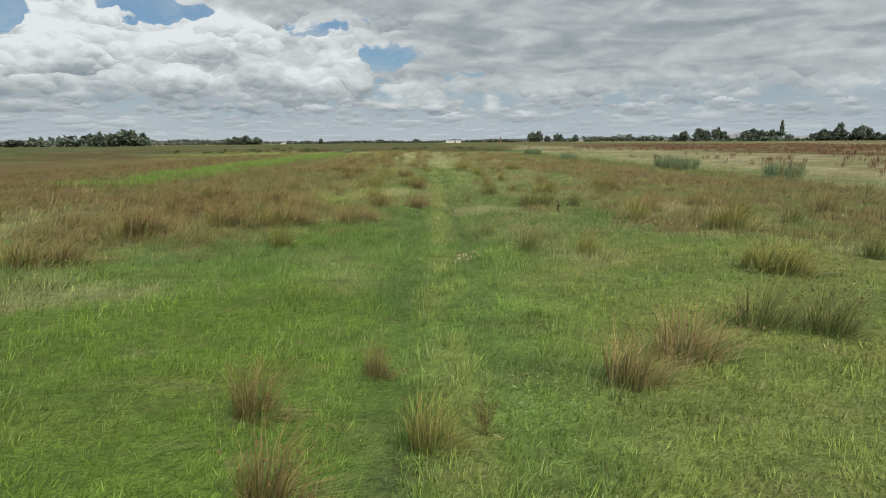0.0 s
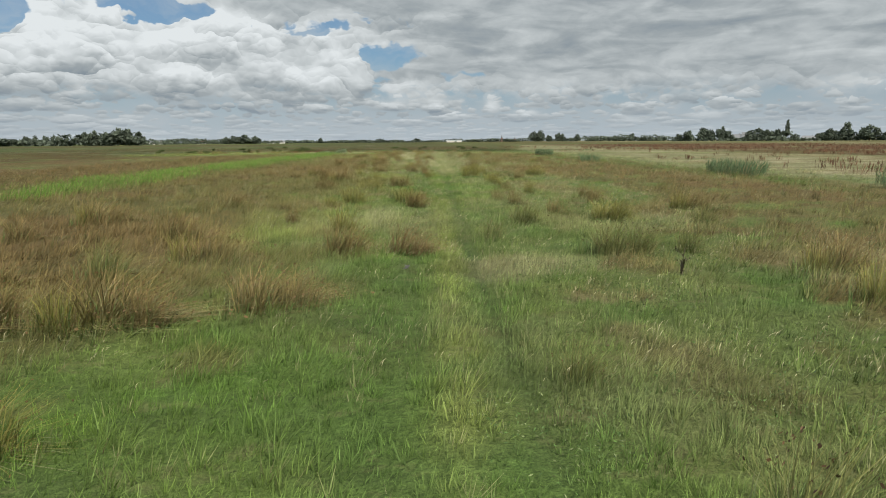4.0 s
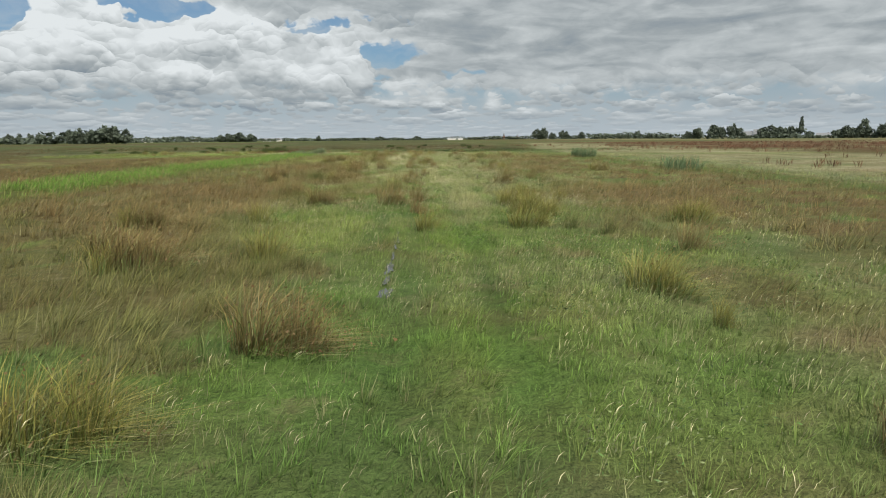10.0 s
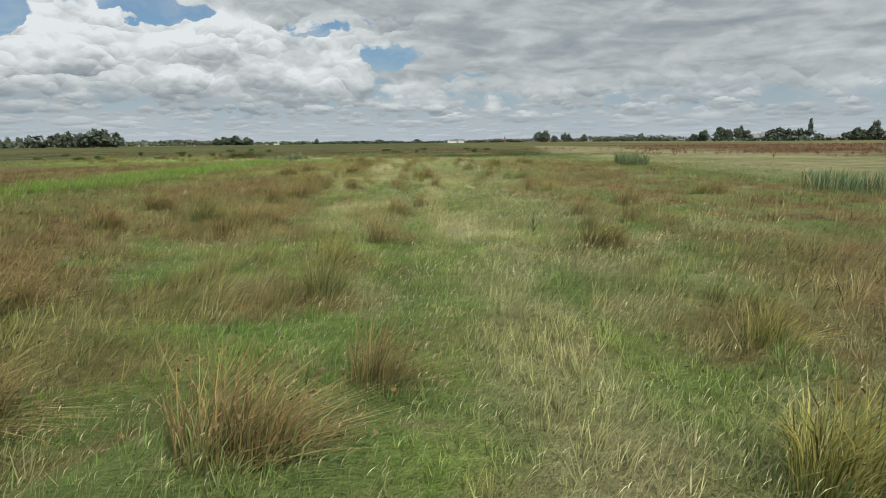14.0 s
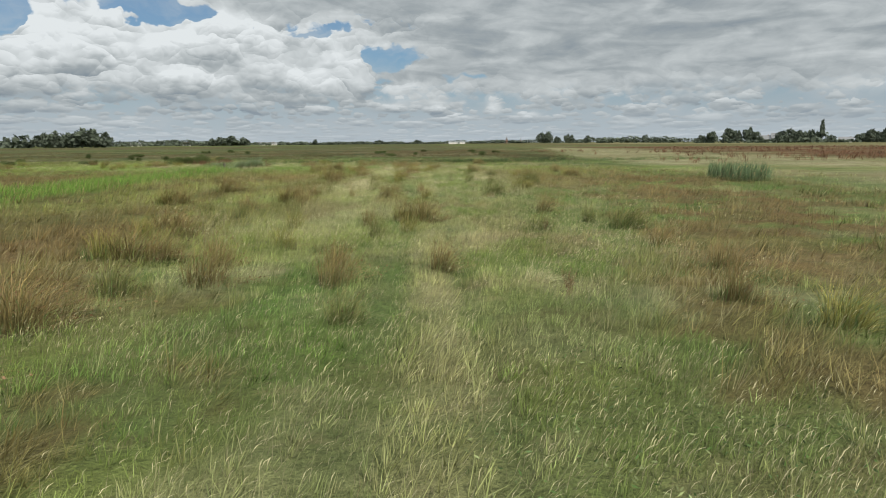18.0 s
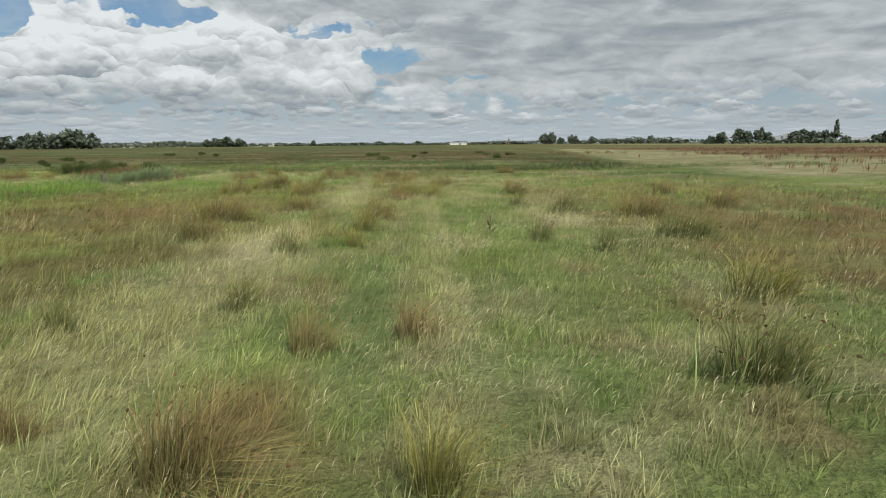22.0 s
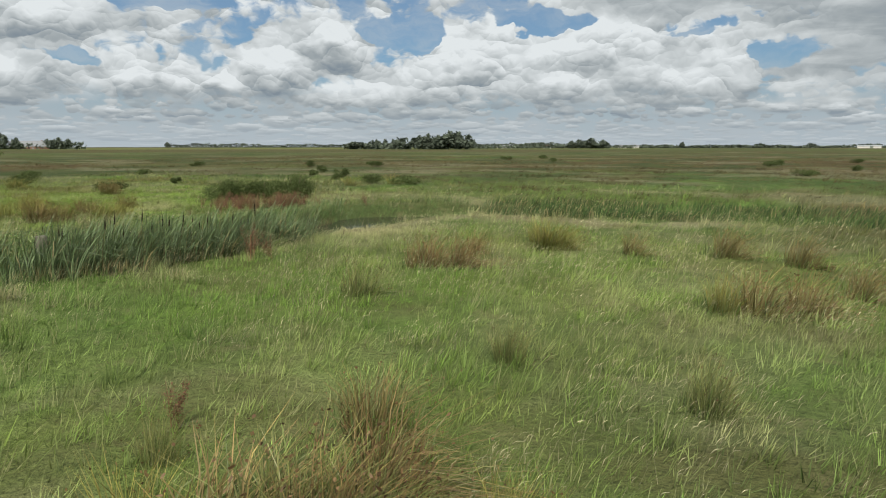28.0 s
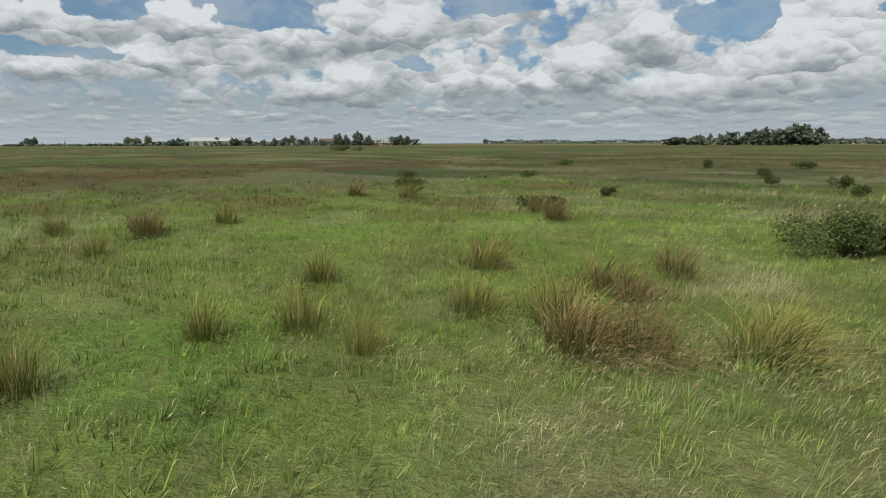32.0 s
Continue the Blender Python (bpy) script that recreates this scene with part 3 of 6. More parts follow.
    lay(STRAW, on * bell(dx, .5, .8) * step(y, 66, 90) * step(streak, .38, .6) * .5)
    lay(PALE * .92, (bell(dx, -.8, .5) + bell(dx, 1.2, .55)) * step(y, 88, 100) * (1 - step(y, 124, 132)) * step(streak, .36, .56) * .32, .28)
    lay(DEEP * 1.3, on * (bell(dx, -.62, .34) * .42 + bell(dx, .75, .17) * (1.0 - .6 * step(y, 45, 56)) * step(y, 6, 11)) * (.6 + .4 * step(fbm(x * 0, y, 5.0, 13), .38, .6)), .08)
    lay(MUD, .6 * bell(x, .29, .075) * bell(y, 51.8, 2.6) + bell(x, -.29, .08) * bell(y, 4.7, .7) + bell(x, -.08, .07) * bell(y, 23.6, .6))
    # green strip of reed grass in the silted ditch
    strip = bell(x, -19.3 + 2 * (big - .5) + .018 * (y - 60), 3.2) * step(y, 37, 46) * (.45 + .55 * step(mid, .35, .55)) * (1 - step(y, 138, 150))
    lay(BRIGHT * .82, strip, .35)
    lay(STRAW, bell(x, -13.5, 1.8) * step(-y, -34, -20) * step(y, 4, 14) * .5)
    # single patches seen along the walk, ragged at their edges
    ragged = .7 * (fbm(x, y, .9, 29) - .5) + .5 * (fbm(x, y, 3.0, 28) - .5)
    for colour, tall, rows in PATCHES:
        for px, py, rx, ry, w in rows:
            q = np.sqrt(((x - px) / rx) ** 2 + ((y - py) / ry) ** 2)
            inside = 1 - step(q + ragged, .55, 1.25)
            lay(colour, w * inside * (.6 + .4 * streak / .5), tall)
            rush = np.maximum(rush, inside * w) if colour is RUSSET else rush * (1 - .9 * inside)
    for turn, rows in BEND_PATCHES:
        ca, sa_ = math.cos(math.radians(turn)), math.sin(math.radians(turn))
        for px, py, rx, ry, w, colour in rows:
            q = np.sqrt((((x - px) * ca + (y - py) * sa_) / rx) ** 2 + ((-(x - px) * sa_ + (y - py) * ca) / ry) ** 2)
            lay(colour, w * (1 - step(q + ragged, .55, 1.25)) * (.6 + .4 * streak / .5), .26 if colour[0] > .2 else None)
    # beyond that ditch: brown and green in long bands
    west = (1 - step(x, -27, -22)) * (1 - step(y, 120, 150))
    lay(RUSSET * .9, west * step(fbm(x, y * .5, 7.0, 87), .36, .52) * .8, .4)
    # straw meadow beyond the second ditch, with sorrel in rows
    meadow = step(x + 5 * (big - .5), 22.5, 26.5) * (1 - step(y - 6 * np.maximum(x - 24, 0), 150, 190)) * (1 - step(y, 380, 460))
    lay(PALE * .86, meadow * (.62 + .38 * step(mid, .3, .6)), .25)
    lay(OLIVE * 1.3, meadow * step(fbm(x, y, 4.0, 64), .52, .66) * .4)
    lay(RUSSET * 1.1, meadow * step(fbm(x, y, 2.2, 66), .58, .68) * .45)
    lay(GREYGREEN, meadow * step(fbm(x, y, 9.0, 63), .52, .66) * .45)
    lay(GREEN, meadow * bell(x, 26.5 + 3 * (mid - .5), 2.0) * .6)
    sorrel = x + 30 * (fbm(x, y, 40.0, 65) - .5)
    lay(RUSSET * .62, step(sorrel, 58, 70) * (1 - step(sorrel, 190, 240)) * (.35 + .6 * step(fbm(x * .6, y, 12.0, 67), .38, .55)))
    lay(RUST * .8, step(sorrel, 72, 90) * (1 - step(sorrel, 160, 200)) * step(fbm(x, y, 7.0, 69), .34, .54) * .9)
    lay(GREEN, bell(x, 22.0 + 2 * (mid - .5), 1.6) * step(y, 30, 60) * (1 - step(y, 150, 165)) * .75, .35)
    # the wet pasture by the creek
    wetland = step(y - .1 * x + 6 * (big - .5), 134, 142) * (1 - meadow)
    lay(GREEN * 1.05, wetland * .8, .2)
    lay(DEEP * 1.4, wetland * step(fbm(x, y, 1.1, 78), .52, .66) * .65)
    lay(BRIGHT * 1.02, wetland * step(-x + 8 * (big - .5), 20, 30) * (1 - step(np.hypot(x + 40, y - 150), 55, 90)) * step(mid, .3, .6) * .75, .15)
    lay(YELLOW, wetland * .12 + wetland * step(-x, 18, 28) * step(mid, .45, .65) * .2)
    lay(STRAW, wetland * step(streak, .44, .62) * .27 * (1 - step(-x, 14, 24) * .4))
    lay(PALE * .95, wetland * step(fbm(x, y, 1.5, 76), .62, .76) * .5, .3)
    lay(OLIVE, wetland * step(fbm(x, y, 5.0, 77), .48, .62) * .4)
    lay(BRIGHT * .95, wetland * step(-x, 21, 28) * step(fbm(x, y, 2.4, 75), .38, .56) * .7 * (1 - step(np.hypot(x + 40, y - 150), 40, 70)), .11)
    LIME = np.array((.178, .262, .054))
    lay(LIME * 1.06, wetland * step(-x, 24, 35) * (.05 + .85 * step(fbm(x, y, 3.0, 74), .40, .62)))
    lay(STRAW * .85, wetland * step(-x, 19, 26) * step(.6 * fbm(x, y, 4.0, 73) + .4 * streak, .50, .62) * .45)
    lay(LIME * 1.05, wetland * step(-x, 20, 25) * (1 - step(np.hypot(x + 30, y - 147), 14, 30)) * (.25 + .5 * step(fbm(x, y, 1.6, 72), .38, .58)), .15)
    scrub = wetland * step(.6 * fbm(x * .6, y, 6.0, 79) + .4 * fbm(x, y, 1.6, 80), .50, .60) * step(np.hypot(x + 15, y - 145), 20, 45)
    lay(BROWN * .75, scrub * (.4 + .45 * step(y, 180, 205)))
    rush = np.maximum(rush, scrub)
    turning = step(y, 124, 134) * (1 - step(y + .3 * x, 150, 157)) * step(x, -16, -11)
    lay(YELLOW * 1.08, turning * (.2 + .35 * step(mid, .4, .6)), .24)
    lay(BRIGHT, turning * step(fbm(x, y, 1.3, 88), .5, .62) * .5, .2)
    lay(PALE * .9, turning * step(streak, .52, .66) * .20, .28)
    lay(BRIGHT * 1.05, bell(x, -10.5, 4.5) * bell(y, 144.5, 3.5) * (.35 + .4 * step(mid, .4, .6)), .18)
    tufty = wetland * step(np.hypot(x + 13, y - 143), 9, 16) * (1 - .65 * bell(x, -34, 14) * bell(y, 148, 12))
    lay(OLIVE * .8, tufty * step(fbm(x, y, 2.4, 83), .50, .62) * .6, .3)
    lay(RUSSET * .9, tufty * step(fbm(x * .7, y, 3.4, 84), .55, .66) * .65, .34)
    lay(PALE * .8, tufty * step(fbm(x * .7, y, 2.8, 85), .57, .68) * .5, .3)
    beyond = wetland * step(y + .4 * (x + 20), 158, 166)
    lay(DEEP * 1.35, beyond * step(fbm(x * .7, y * .7, 5.0, 100), .46, .54) * .75, .3)
    lay(RUSSET * .82, beyond * step(fbm(x * .7, y * .7, 7.0, 104), .48, .56) * .45, .34)
    lay(BRIGHT * .85, beyond * step(fbm(x, y * .6, 8.0, 107), .46, .54) * .6)
    lay(PALE * .8, beyond * step(fbm(x * .3, y, 3.2, 105), .60, .68) * .5)
    e = creek(x, y)
    lay(PALE * .9, bell(e, 1.9, 1.4) * step(x, -16.5, -14.5) * step(fbm(x, y, 2.2, 81), .34, .55) * .8 * step(y, 147, 151) * (1 - step(y - .25 * (x + 10), 157.0, 159.0)) * (1 - step(x, -2, 6)), .3)
    lay(DEEP * 1.4, (1 - step(e, .1, 1.0)) * .85, .3)
    lay(MUD, (1 - step(e, -.55, -.2)) * 1.0, .05)
    lay(STRAW, bell(x, -15.9, 1.8) * bell(y, 152.5, 2.2) * step(e, .0, .3), .10)
    streaky = step(streak, .40, .58)
    lay(PALE * 1.0, (bell(x, -24.4, 1.5) * bell(y, 147.0, 1.3) + bell(x, -26.7, .9) * bell(y, 152.6, 1.2) + bell(x, -23.6, 1.0) * bell(y, 149.6, 1.2)) * streaky * .75, .26)
    lay(OLIVE, (bell(x, -26.5, 1.2) * bell(y, 148.6, 1.3)) * .6, .3)
    # bands towards the horizon
    far = np.hypot(x + 5, y - 100)
    out = step(far, 66, 92) * (1 - meadow) * (1 - step(x, 60, 70)) * step(y, 60, 120)
    band = .6 * fbm(x * .8, y * .7, 26.0, 91) + .4 * fbm(x, y * .7, 9.0, 92)
    brownish = (1 - .6 * step(-x, 30, 60)) * step(far + 14 * (mid - .5), 92, 118)
    lay(RUSSET * .66, out * step(band, .34, .42) * .95 * brownish)
    lay(DEEP * 1.15, out * step(fbm(x, y * .6, 14.0, 93), .50, .60) * .75)
    lay(BRIGHT * .95, out * step(band, .55, .60) * (.85 - .4 * brownish))
    lay(OLIVE * 1.05, out * step(fbm(x * .5, y, 9.0, 95), .56, .7) * .5)
    lay(BROWN * .62, out * bell(far, 165, 40) * .8 * step(fbm(x, y, 13.0, 96), .42, .56))
    lay(RUSSET * .75, out * step(fbm(x, y * .6, 11.0, 98), .46, .54) * .8 * brownish)
    lay(DEEP * 1.15, out * step(fbm(x, y * .5, 6.0, 94), .50, .58) * .7)
    lay(PALE * .75, out * step(fbm(x * .6, y, 9.0, 90), .60, .68) * .6)
    lay(GREEN * .8, out * bell(far, 260, 30) * .3)
    d_band, _ = to_line(x, y, ((-60, 112), (-68, 134), (-76, 146), (-84, 158), (-92, 178)))
    brown = (1 - step(d_band + 8 * (mid - .5) + 6 * (small - .5), 8, 15)) * (.35 + .6 * step(fbm(x, y, 5.0, 106), .36, .52))
    lay(RUSSET * .74, brown, .34)
    rush = np.maximum(rush, brown * .9)
    lay((OLIVE + 3 * RUSSET) * .18, step(far, 300, 400) * .85)
    lay(GREEN * .8, step(far, 320, 420) * step(fbm(x * .5, y, 90.0, 99), .52, .62) * .6)
    lay(STRAW * .9, step(x, 190, 260) * step(fbm(x, y, 60.0, 97), .36, .6) * .75)
    lay(YELLOW * 1.25, step(far, 640, 760) * step(-x, 60, 330) * (1 - step(-x, 900, 1100)) * .8)
    return c, h, np.clip(rush, 0, 1)


def link_mesh(name, verts, faces_flat, starts, totals, tint, material):
    me = bpy.data.meshes.new(name)
    me.vertices.add(len(verts))
    me.vertices.foreach_set("co", np.ascontiguousarray(verts, dtype=np.float32).ravel())
    me.loops.add(len(faces_flat))
    me.loops.foreach_set("vertex_index", np.ascontiguousarray(faces_flat, dtype=np.int32))
    me.polygons.add(len(starts))
    me.polygons.foreach_set("loop_start", np.ascontiguousarray(starts, dtype=np.int32))
    me.polygons.foreach_set("loop_total", np.ascontiguousarray(totals, dtype=np.int32))
    if tint is not None:
        a = me.attributes.new("tint", "FLOAT_COLOR", "POINT")
        a.data.foreach_set("color", np.ascontiguousarray(np.concatenate([tint, np.ones((len(tint), 1))], 1), dtype=np.float32).ravel())
    me.materials.append(material)
    me.update(calc_edges=True)
    return me


def spread(near, far_m, grow=1.18):
    """Grid lines: the near ones as given, then ever wider to far_m on both sides."""
    out, g = [], near[1] - near[0]
    while sum(out) < far_m:
        g *= grow
        out.append(g)
    o = np.cumsum(out)
    return np.concatenate([near[0] - o[::-1], near, near[-1] + o])


GXS = spread(np.concatenate([np.arange(-110, -46, 2.0), np.arange(-46, -12, .8), np.arange(-12, 12, .38), np.arange(12, 26, .8), np.arange(26, 110, 2.4)]), 3500)
GYS = spread(np.concatenate([np.arange(-2, 166, .44), np.arange(166, 292, 1.7)]), 3500)
gx, gy = np.meshgrid(GXS, GYS)
gc, _, _ = turf(gx.ravel(), gy.ravel())
gz = height(gx.ravel(), gy.ravel())
gv = np.stack([gx.ravel(), gy.ravel(), gz], 1)
nx, ny = len(GXS), len(GYS)
ii = (np.arange(ny - 1)[:, None] * nx + np.arange(nx - 1)[None, :]).ravel()
quads = np.stack([ii, ii + 1, ii + 1 + nx, ii + nx], 1)
# Tint darkened away from the track, for shade within growth not modelled there
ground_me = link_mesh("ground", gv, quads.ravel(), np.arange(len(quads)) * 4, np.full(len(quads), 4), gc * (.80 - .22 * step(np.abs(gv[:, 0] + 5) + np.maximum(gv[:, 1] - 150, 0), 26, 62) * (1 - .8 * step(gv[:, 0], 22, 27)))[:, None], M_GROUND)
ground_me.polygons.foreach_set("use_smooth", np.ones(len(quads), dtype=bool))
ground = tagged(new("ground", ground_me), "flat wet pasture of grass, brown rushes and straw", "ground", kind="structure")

wm_ = bmesh.new()
for px, py in ((-60, 140), (45, 140), (45, 215), (-60, 215)):
    wm_.verts.new((px, py, WATER_Z))
wm_.faces.new(wm_.verts)
wme = bpy.data.meshes.new("water")
wm_.to_mesh(wme)
wme.materials.append(M_WATER)
water = tagged(new("water", wme), "dark still water in a narrow winding creek", "water", kind="structure")

# ---- grass ----
WIND = np.array((0.92, 0.38))        # blows towards +x and a little on


def blades(name, x, y, length, width, tint, lean, rng, tip=1.3, z=None):
    """Leaf-shaped blades, each with a bend to leeward."""
    n = len(x)
    a = rng.uniform(0, 2 * np.pi, n)
    z = height(x, y) if z is None else z
    ax = np.stack([np.cos(a), np.sin(a)], 1)
    off = WIND[None, :] * (lean * length)[:, None] + rng.normal(0, .22, (n, 2)) * length[:, None]
    up = np.sqrt(np.maximum(length ** 2 - (off ** 2).sum(1), (0.25 * length) ** 2))
    base = np.stack([x, y, z - .02], 1)
    mid = np.concatenate([base[:, :2] + off * .38, (z + up * .58)[:, None]], 1)
    side = np.concatenate([ax * (width * .5)[:, None], np.zeros((n, 1))], 1)
    top = np.concatenate([base[:, :2] + off, (z + up)[:, None]], 1)
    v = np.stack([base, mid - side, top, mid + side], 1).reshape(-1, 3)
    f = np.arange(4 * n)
    # Foot darker; tip lighter by growth and to put highlights into the tint
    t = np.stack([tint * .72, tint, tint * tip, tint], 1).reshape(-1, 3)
    return link_mesh(name, v, f, np.arange(n) * 4, np.full(n, 4), np.clip(t, 0, .8), M_BLADE)


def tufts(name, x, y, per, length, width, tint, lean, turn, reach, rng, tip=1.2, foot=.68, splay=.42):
    """Tufts of tapering blades that rise from one foot and lean one way (turn, from +x); all arrays count tufts."""
    n = len(x) * per
    a, r = rng.uniform(0, 2 * np.pi, n), np.sqrt(rng.uniform(0, 1, n)) * np.repeat(reach, per)
    bx, by = np.repeat(x, per) + r * np.cos(a), np.repeat(y, per) + r * np.sin(a)
    long = np.repeat(length, per) * rng.uniform(.45, 1.2, n)
    tilt, way = np.repeat(lean, per) * rng.uniform(.5, 1.35, n), np.repeat(turn, per)
    out = rng.uniform(.1, splay * 1.6, n)
    ox, oy = (np.cos(way) * tilt + np.cos(a) * out) * long, (np.sin(way) * tilt + np.sin(a) * out) * long
    up = np.sqrt(np.maximum(long ** 2 - ox ** 2 - oy ** 2, (.24 * long) ** 2))
    z = np.repeat(height(x, y), per) - .03
    f = rng.uniform(0, 2 * np.pi, n)
    w = np.repeat(width, per) * rng.uniform(.6, 1.4, n) * .5
    sx, sy = np.cos(f) * w, np.sin(f) * w
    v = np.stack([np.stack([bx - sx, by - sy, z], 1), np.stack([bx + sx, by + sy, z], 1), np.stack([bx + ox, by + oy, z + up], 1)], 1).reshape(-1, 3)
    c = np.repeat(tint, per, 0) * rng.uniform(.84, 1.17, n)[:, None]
    # Blade tips are paler by growth; foot paints in shade at the roots
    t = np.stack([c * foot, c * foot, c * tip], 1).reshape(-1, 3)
    return link_mesh(name, v, np.arange(3 * n), np.arange(n) * 3, np.full(n, 3), np.clip(t, 0, .8), M_BLADE)


def sward(name, label, x0, x1, y0, y1, axis, count, seed, near=3.6):
    """Grass over a stretch, thinning and coarser with the distance from the line x = axis(y)."""
    rng = np.random.default_rng(seed)
    n = count * 6
    u, y, x = rng.uniform(0, 1, n), rng.uniform(y0, y1, n), rng.uniform(x0, x1, n)
    d = np.abs(axis(x, y))
    keep = (u < np.minimum(1, (near / np.maximum(d, near)) ** 1.7)) & (creek(x, y) > -.25)
    x, y, d = x[keep][:count], y[keep][:count], d[keep][:count]
    n = len(x)
    c, h, rush = turf(x, y)
    k = np.clip(d / near, 1, 5) ** .6
    swell = fbm(x, y, .7, seed, 2)
    length = h * rng.uniform(.75, 1.3, n) * (.45 + 1.25 * swell) * (.96 + .04 * k)
    mixer = rng.uniform(0, 1, n)
    c = c * (rng.uniform(.74, 1.26, n) * (.70 + .80 * fbm(x, y, .5, seed + 7, 2)))[:, None]
    c = c * (1 + .09 * step(y, 14, 60))[:, None] * np.array((1.02, 1.04, .94))
    straw = mixer < (.03 + .07 * step(y, 22, 60)) * (1 - .75 * step(-x, 18, 26))
    length[straw] *= 1.2
    c[straw] = c[straw] * .4 + .6 * STRAW * rng.uniform(.7, 1.2, straw.sum())[:, None]
    dark = mixer > .88
    c[dark] = c[dark] * .5 + DEEP * .6
    lean = .14 + .62 * fbm(x, y, .9, seed + 11, 2) * (.65 + 1.1 * step(h, .18, .32))
    turn = .35 + 2.2 * (fbm(x, y, 1.6, seed + 13, 2) - .5) + rng.normal(0, .35, n)
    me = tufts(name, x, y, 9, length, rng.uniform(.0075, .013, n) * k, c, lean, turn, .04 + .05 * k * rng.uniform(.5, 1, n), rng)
    return tagged(new(name, me), label, "grass", kind="stuff")


def track_axis(x, y):
    return x - track_x(y) + .6


def bend_axis(x, y):
    d, s = to_line(x, y, ((1.5, 134), (-4, 140), (-13, 146.5), (-24, 150), (-36, 152)))
    return d


GRASS = "wind-bent green and straw-coloured meadow grass"
sward("grass", GRASS, -34, 32, 3.4, 30, track_axis, 31000, 1)
sward("grass", GRASS, -34, 32, 30, 66, track_axis, 26000, 2)
sward("grass", GRASS, -34, 32, 66, 102, track_axis, 26000, 3)
sward("grass", GRASS, -34, 32, 102, 138, track_axis, 26000, 4)
sward("grass", GRASS, -60, 20, 138, 178, bend_axis, 33000, 5, near=4.6)

# ---- rushes ----
def part(name, me, parent, label=""):
    ob = new(name, me)
    ob.parent = parent
    if label:
        tagged(ob, label)
    return ob


def stem_mesh(name, n, radius, tall, splay, lean, low, high, width, rng, bent=0.0):
    """A tussock of thin stems that splay out and lean with the wind."""
    a, r = rng.uniform(0, 2 * np.pi, n), radius * np.sqrt(rng.uniform(0, 1, n))
    bx, by = r * np.cos(a), r * np.sin(a) * .85
    h = tall * (1.1 - .75 * rng.uniform(0, 1, n) ** 1.3) * (1.05 - .22 * (r / radius) ** 2) * np.where(rng.uniform(0, 1, n) > .94, 1.22, 1)
    ox = bx / radius * splay * h * rng.uniform(.6, 1.5, n) + lean * h * rng.uniform(.2, 1.6, n) + rng.normal(0, .16, n) * h
    oy = by / radius * splay * h * rng.uniform(.6, 1.5, n) + rng.normal(0, .17, n) * h
    s = rng.uniform(0, 2 * np.pi, n)
    sx, sy = np.cos(s) * width / 2, np.sin(s) * width / 2
    z0 = np.full(n, -.03)
    tz = np.sqrt(np.maximum(h ** 2 - ox ** 2 - oy ** 2, (.30 * h) ** 2)) * (1 - .35 * bent * rng.uniform(0, 1, n))
    mx, my, mz = bx + ox * .33, by + oy * .33, tz * .62
    v = np.stack([np.stack([bx - sx, by - sy, z0], 1), np.stack([bx + sx, by + sy, z0], 1),
                  np.stack([mx + sx * .8, my + sy * .8, mz], 1), np.stack([mx - sx * .8, my - sy * .8, mz], 1),
                  np.stack([bx + ox, by + oy, tz], 1)], 1).reshape(-1, 3)
    i = np.arange(n) * 5
    f = np.stack([i, i + 1, i + 2, i + 3, i + 3, i + 2, i + 4], 1).ravel()
    starts = np.stack([np.arange(n) * 7, np.arange(n) * 7 + 4], 1).ravel()
    tot = np.tile((4, 3), n)
    k = rng.uniform(.75, 1.3, n)[:, None]
    m = rng.uniform(.25, .75, n)[:, None]
    pick = rng.uniform(0, 1, n)[:, None]
    top = np.where(pick < .22, high * np.array((1.3, 1.38, 1.15)), np.where(pick < .45, high * np.array((.62, .86, .62)), high))
    mid = low * (1 - m) + top * m
    t = np.stack([low * k, low * k, mid * k, mid * k, top * k], 1).reshape(-1, 3)
    return link_mesh(name, v, f, starts, tot, t, M_RUSH), np.stack([bx + ox * .8, by + oy * .8, mz + (tz - mz) * .75], 1)


def head_mesh(name, at, size, colour, rng):
    """Small tufts of seed, each a slim lozenge set its own way."""
    n = len(at)
    d = rng.normal(0, 1, (n, 3)) * size * .5
    up = np.stack([rng.normal(.35, .35, n), rng.normal(0, .35, n), rng.uniform(.5, 1.1, n)], 1) * size
    v = np.stack([at - up, at + d, at + up, at - d], 1).reshape(-1, 3)
    t = np.repeat(colour * rng.uniform(.7, 1.25, n)[:, None], 4, 0)
    return link_mesh(name, v, np.arange(4 * n), np.arange(n) * 4, np.full(n, 4), t, M_RUSH)


HEADS = np.array((.12, .072, .036))
RUSH_KINDS = {      # low colour, high colour, splay, lean, stems, heads
    "b": (np.array((.118, .112, .044)), np.array((.305, .212, .092)), .60, .64, 350, 260, "brown-tipped soft rush tussock in the grass"),
    "g": (np.array((.110, .136, .046)), np.array((.225, .212, .078)), .60, .36, 300, 120, "green soft rush tussock with dark brown seed heads"),
    "y": (np.array((.125, .140, .038)), np.array((.34, .285, .085)), .60, .52, 320, 110, "yellowing rush tussock leaning with the wind"),
    "r": (np.array((.13, .095, .046)), np.array((.29, .190, .085)), .52, .74, 330, 160, "reddish dry tussock flattened by the wind"),
}
TUSSOCKS = {}
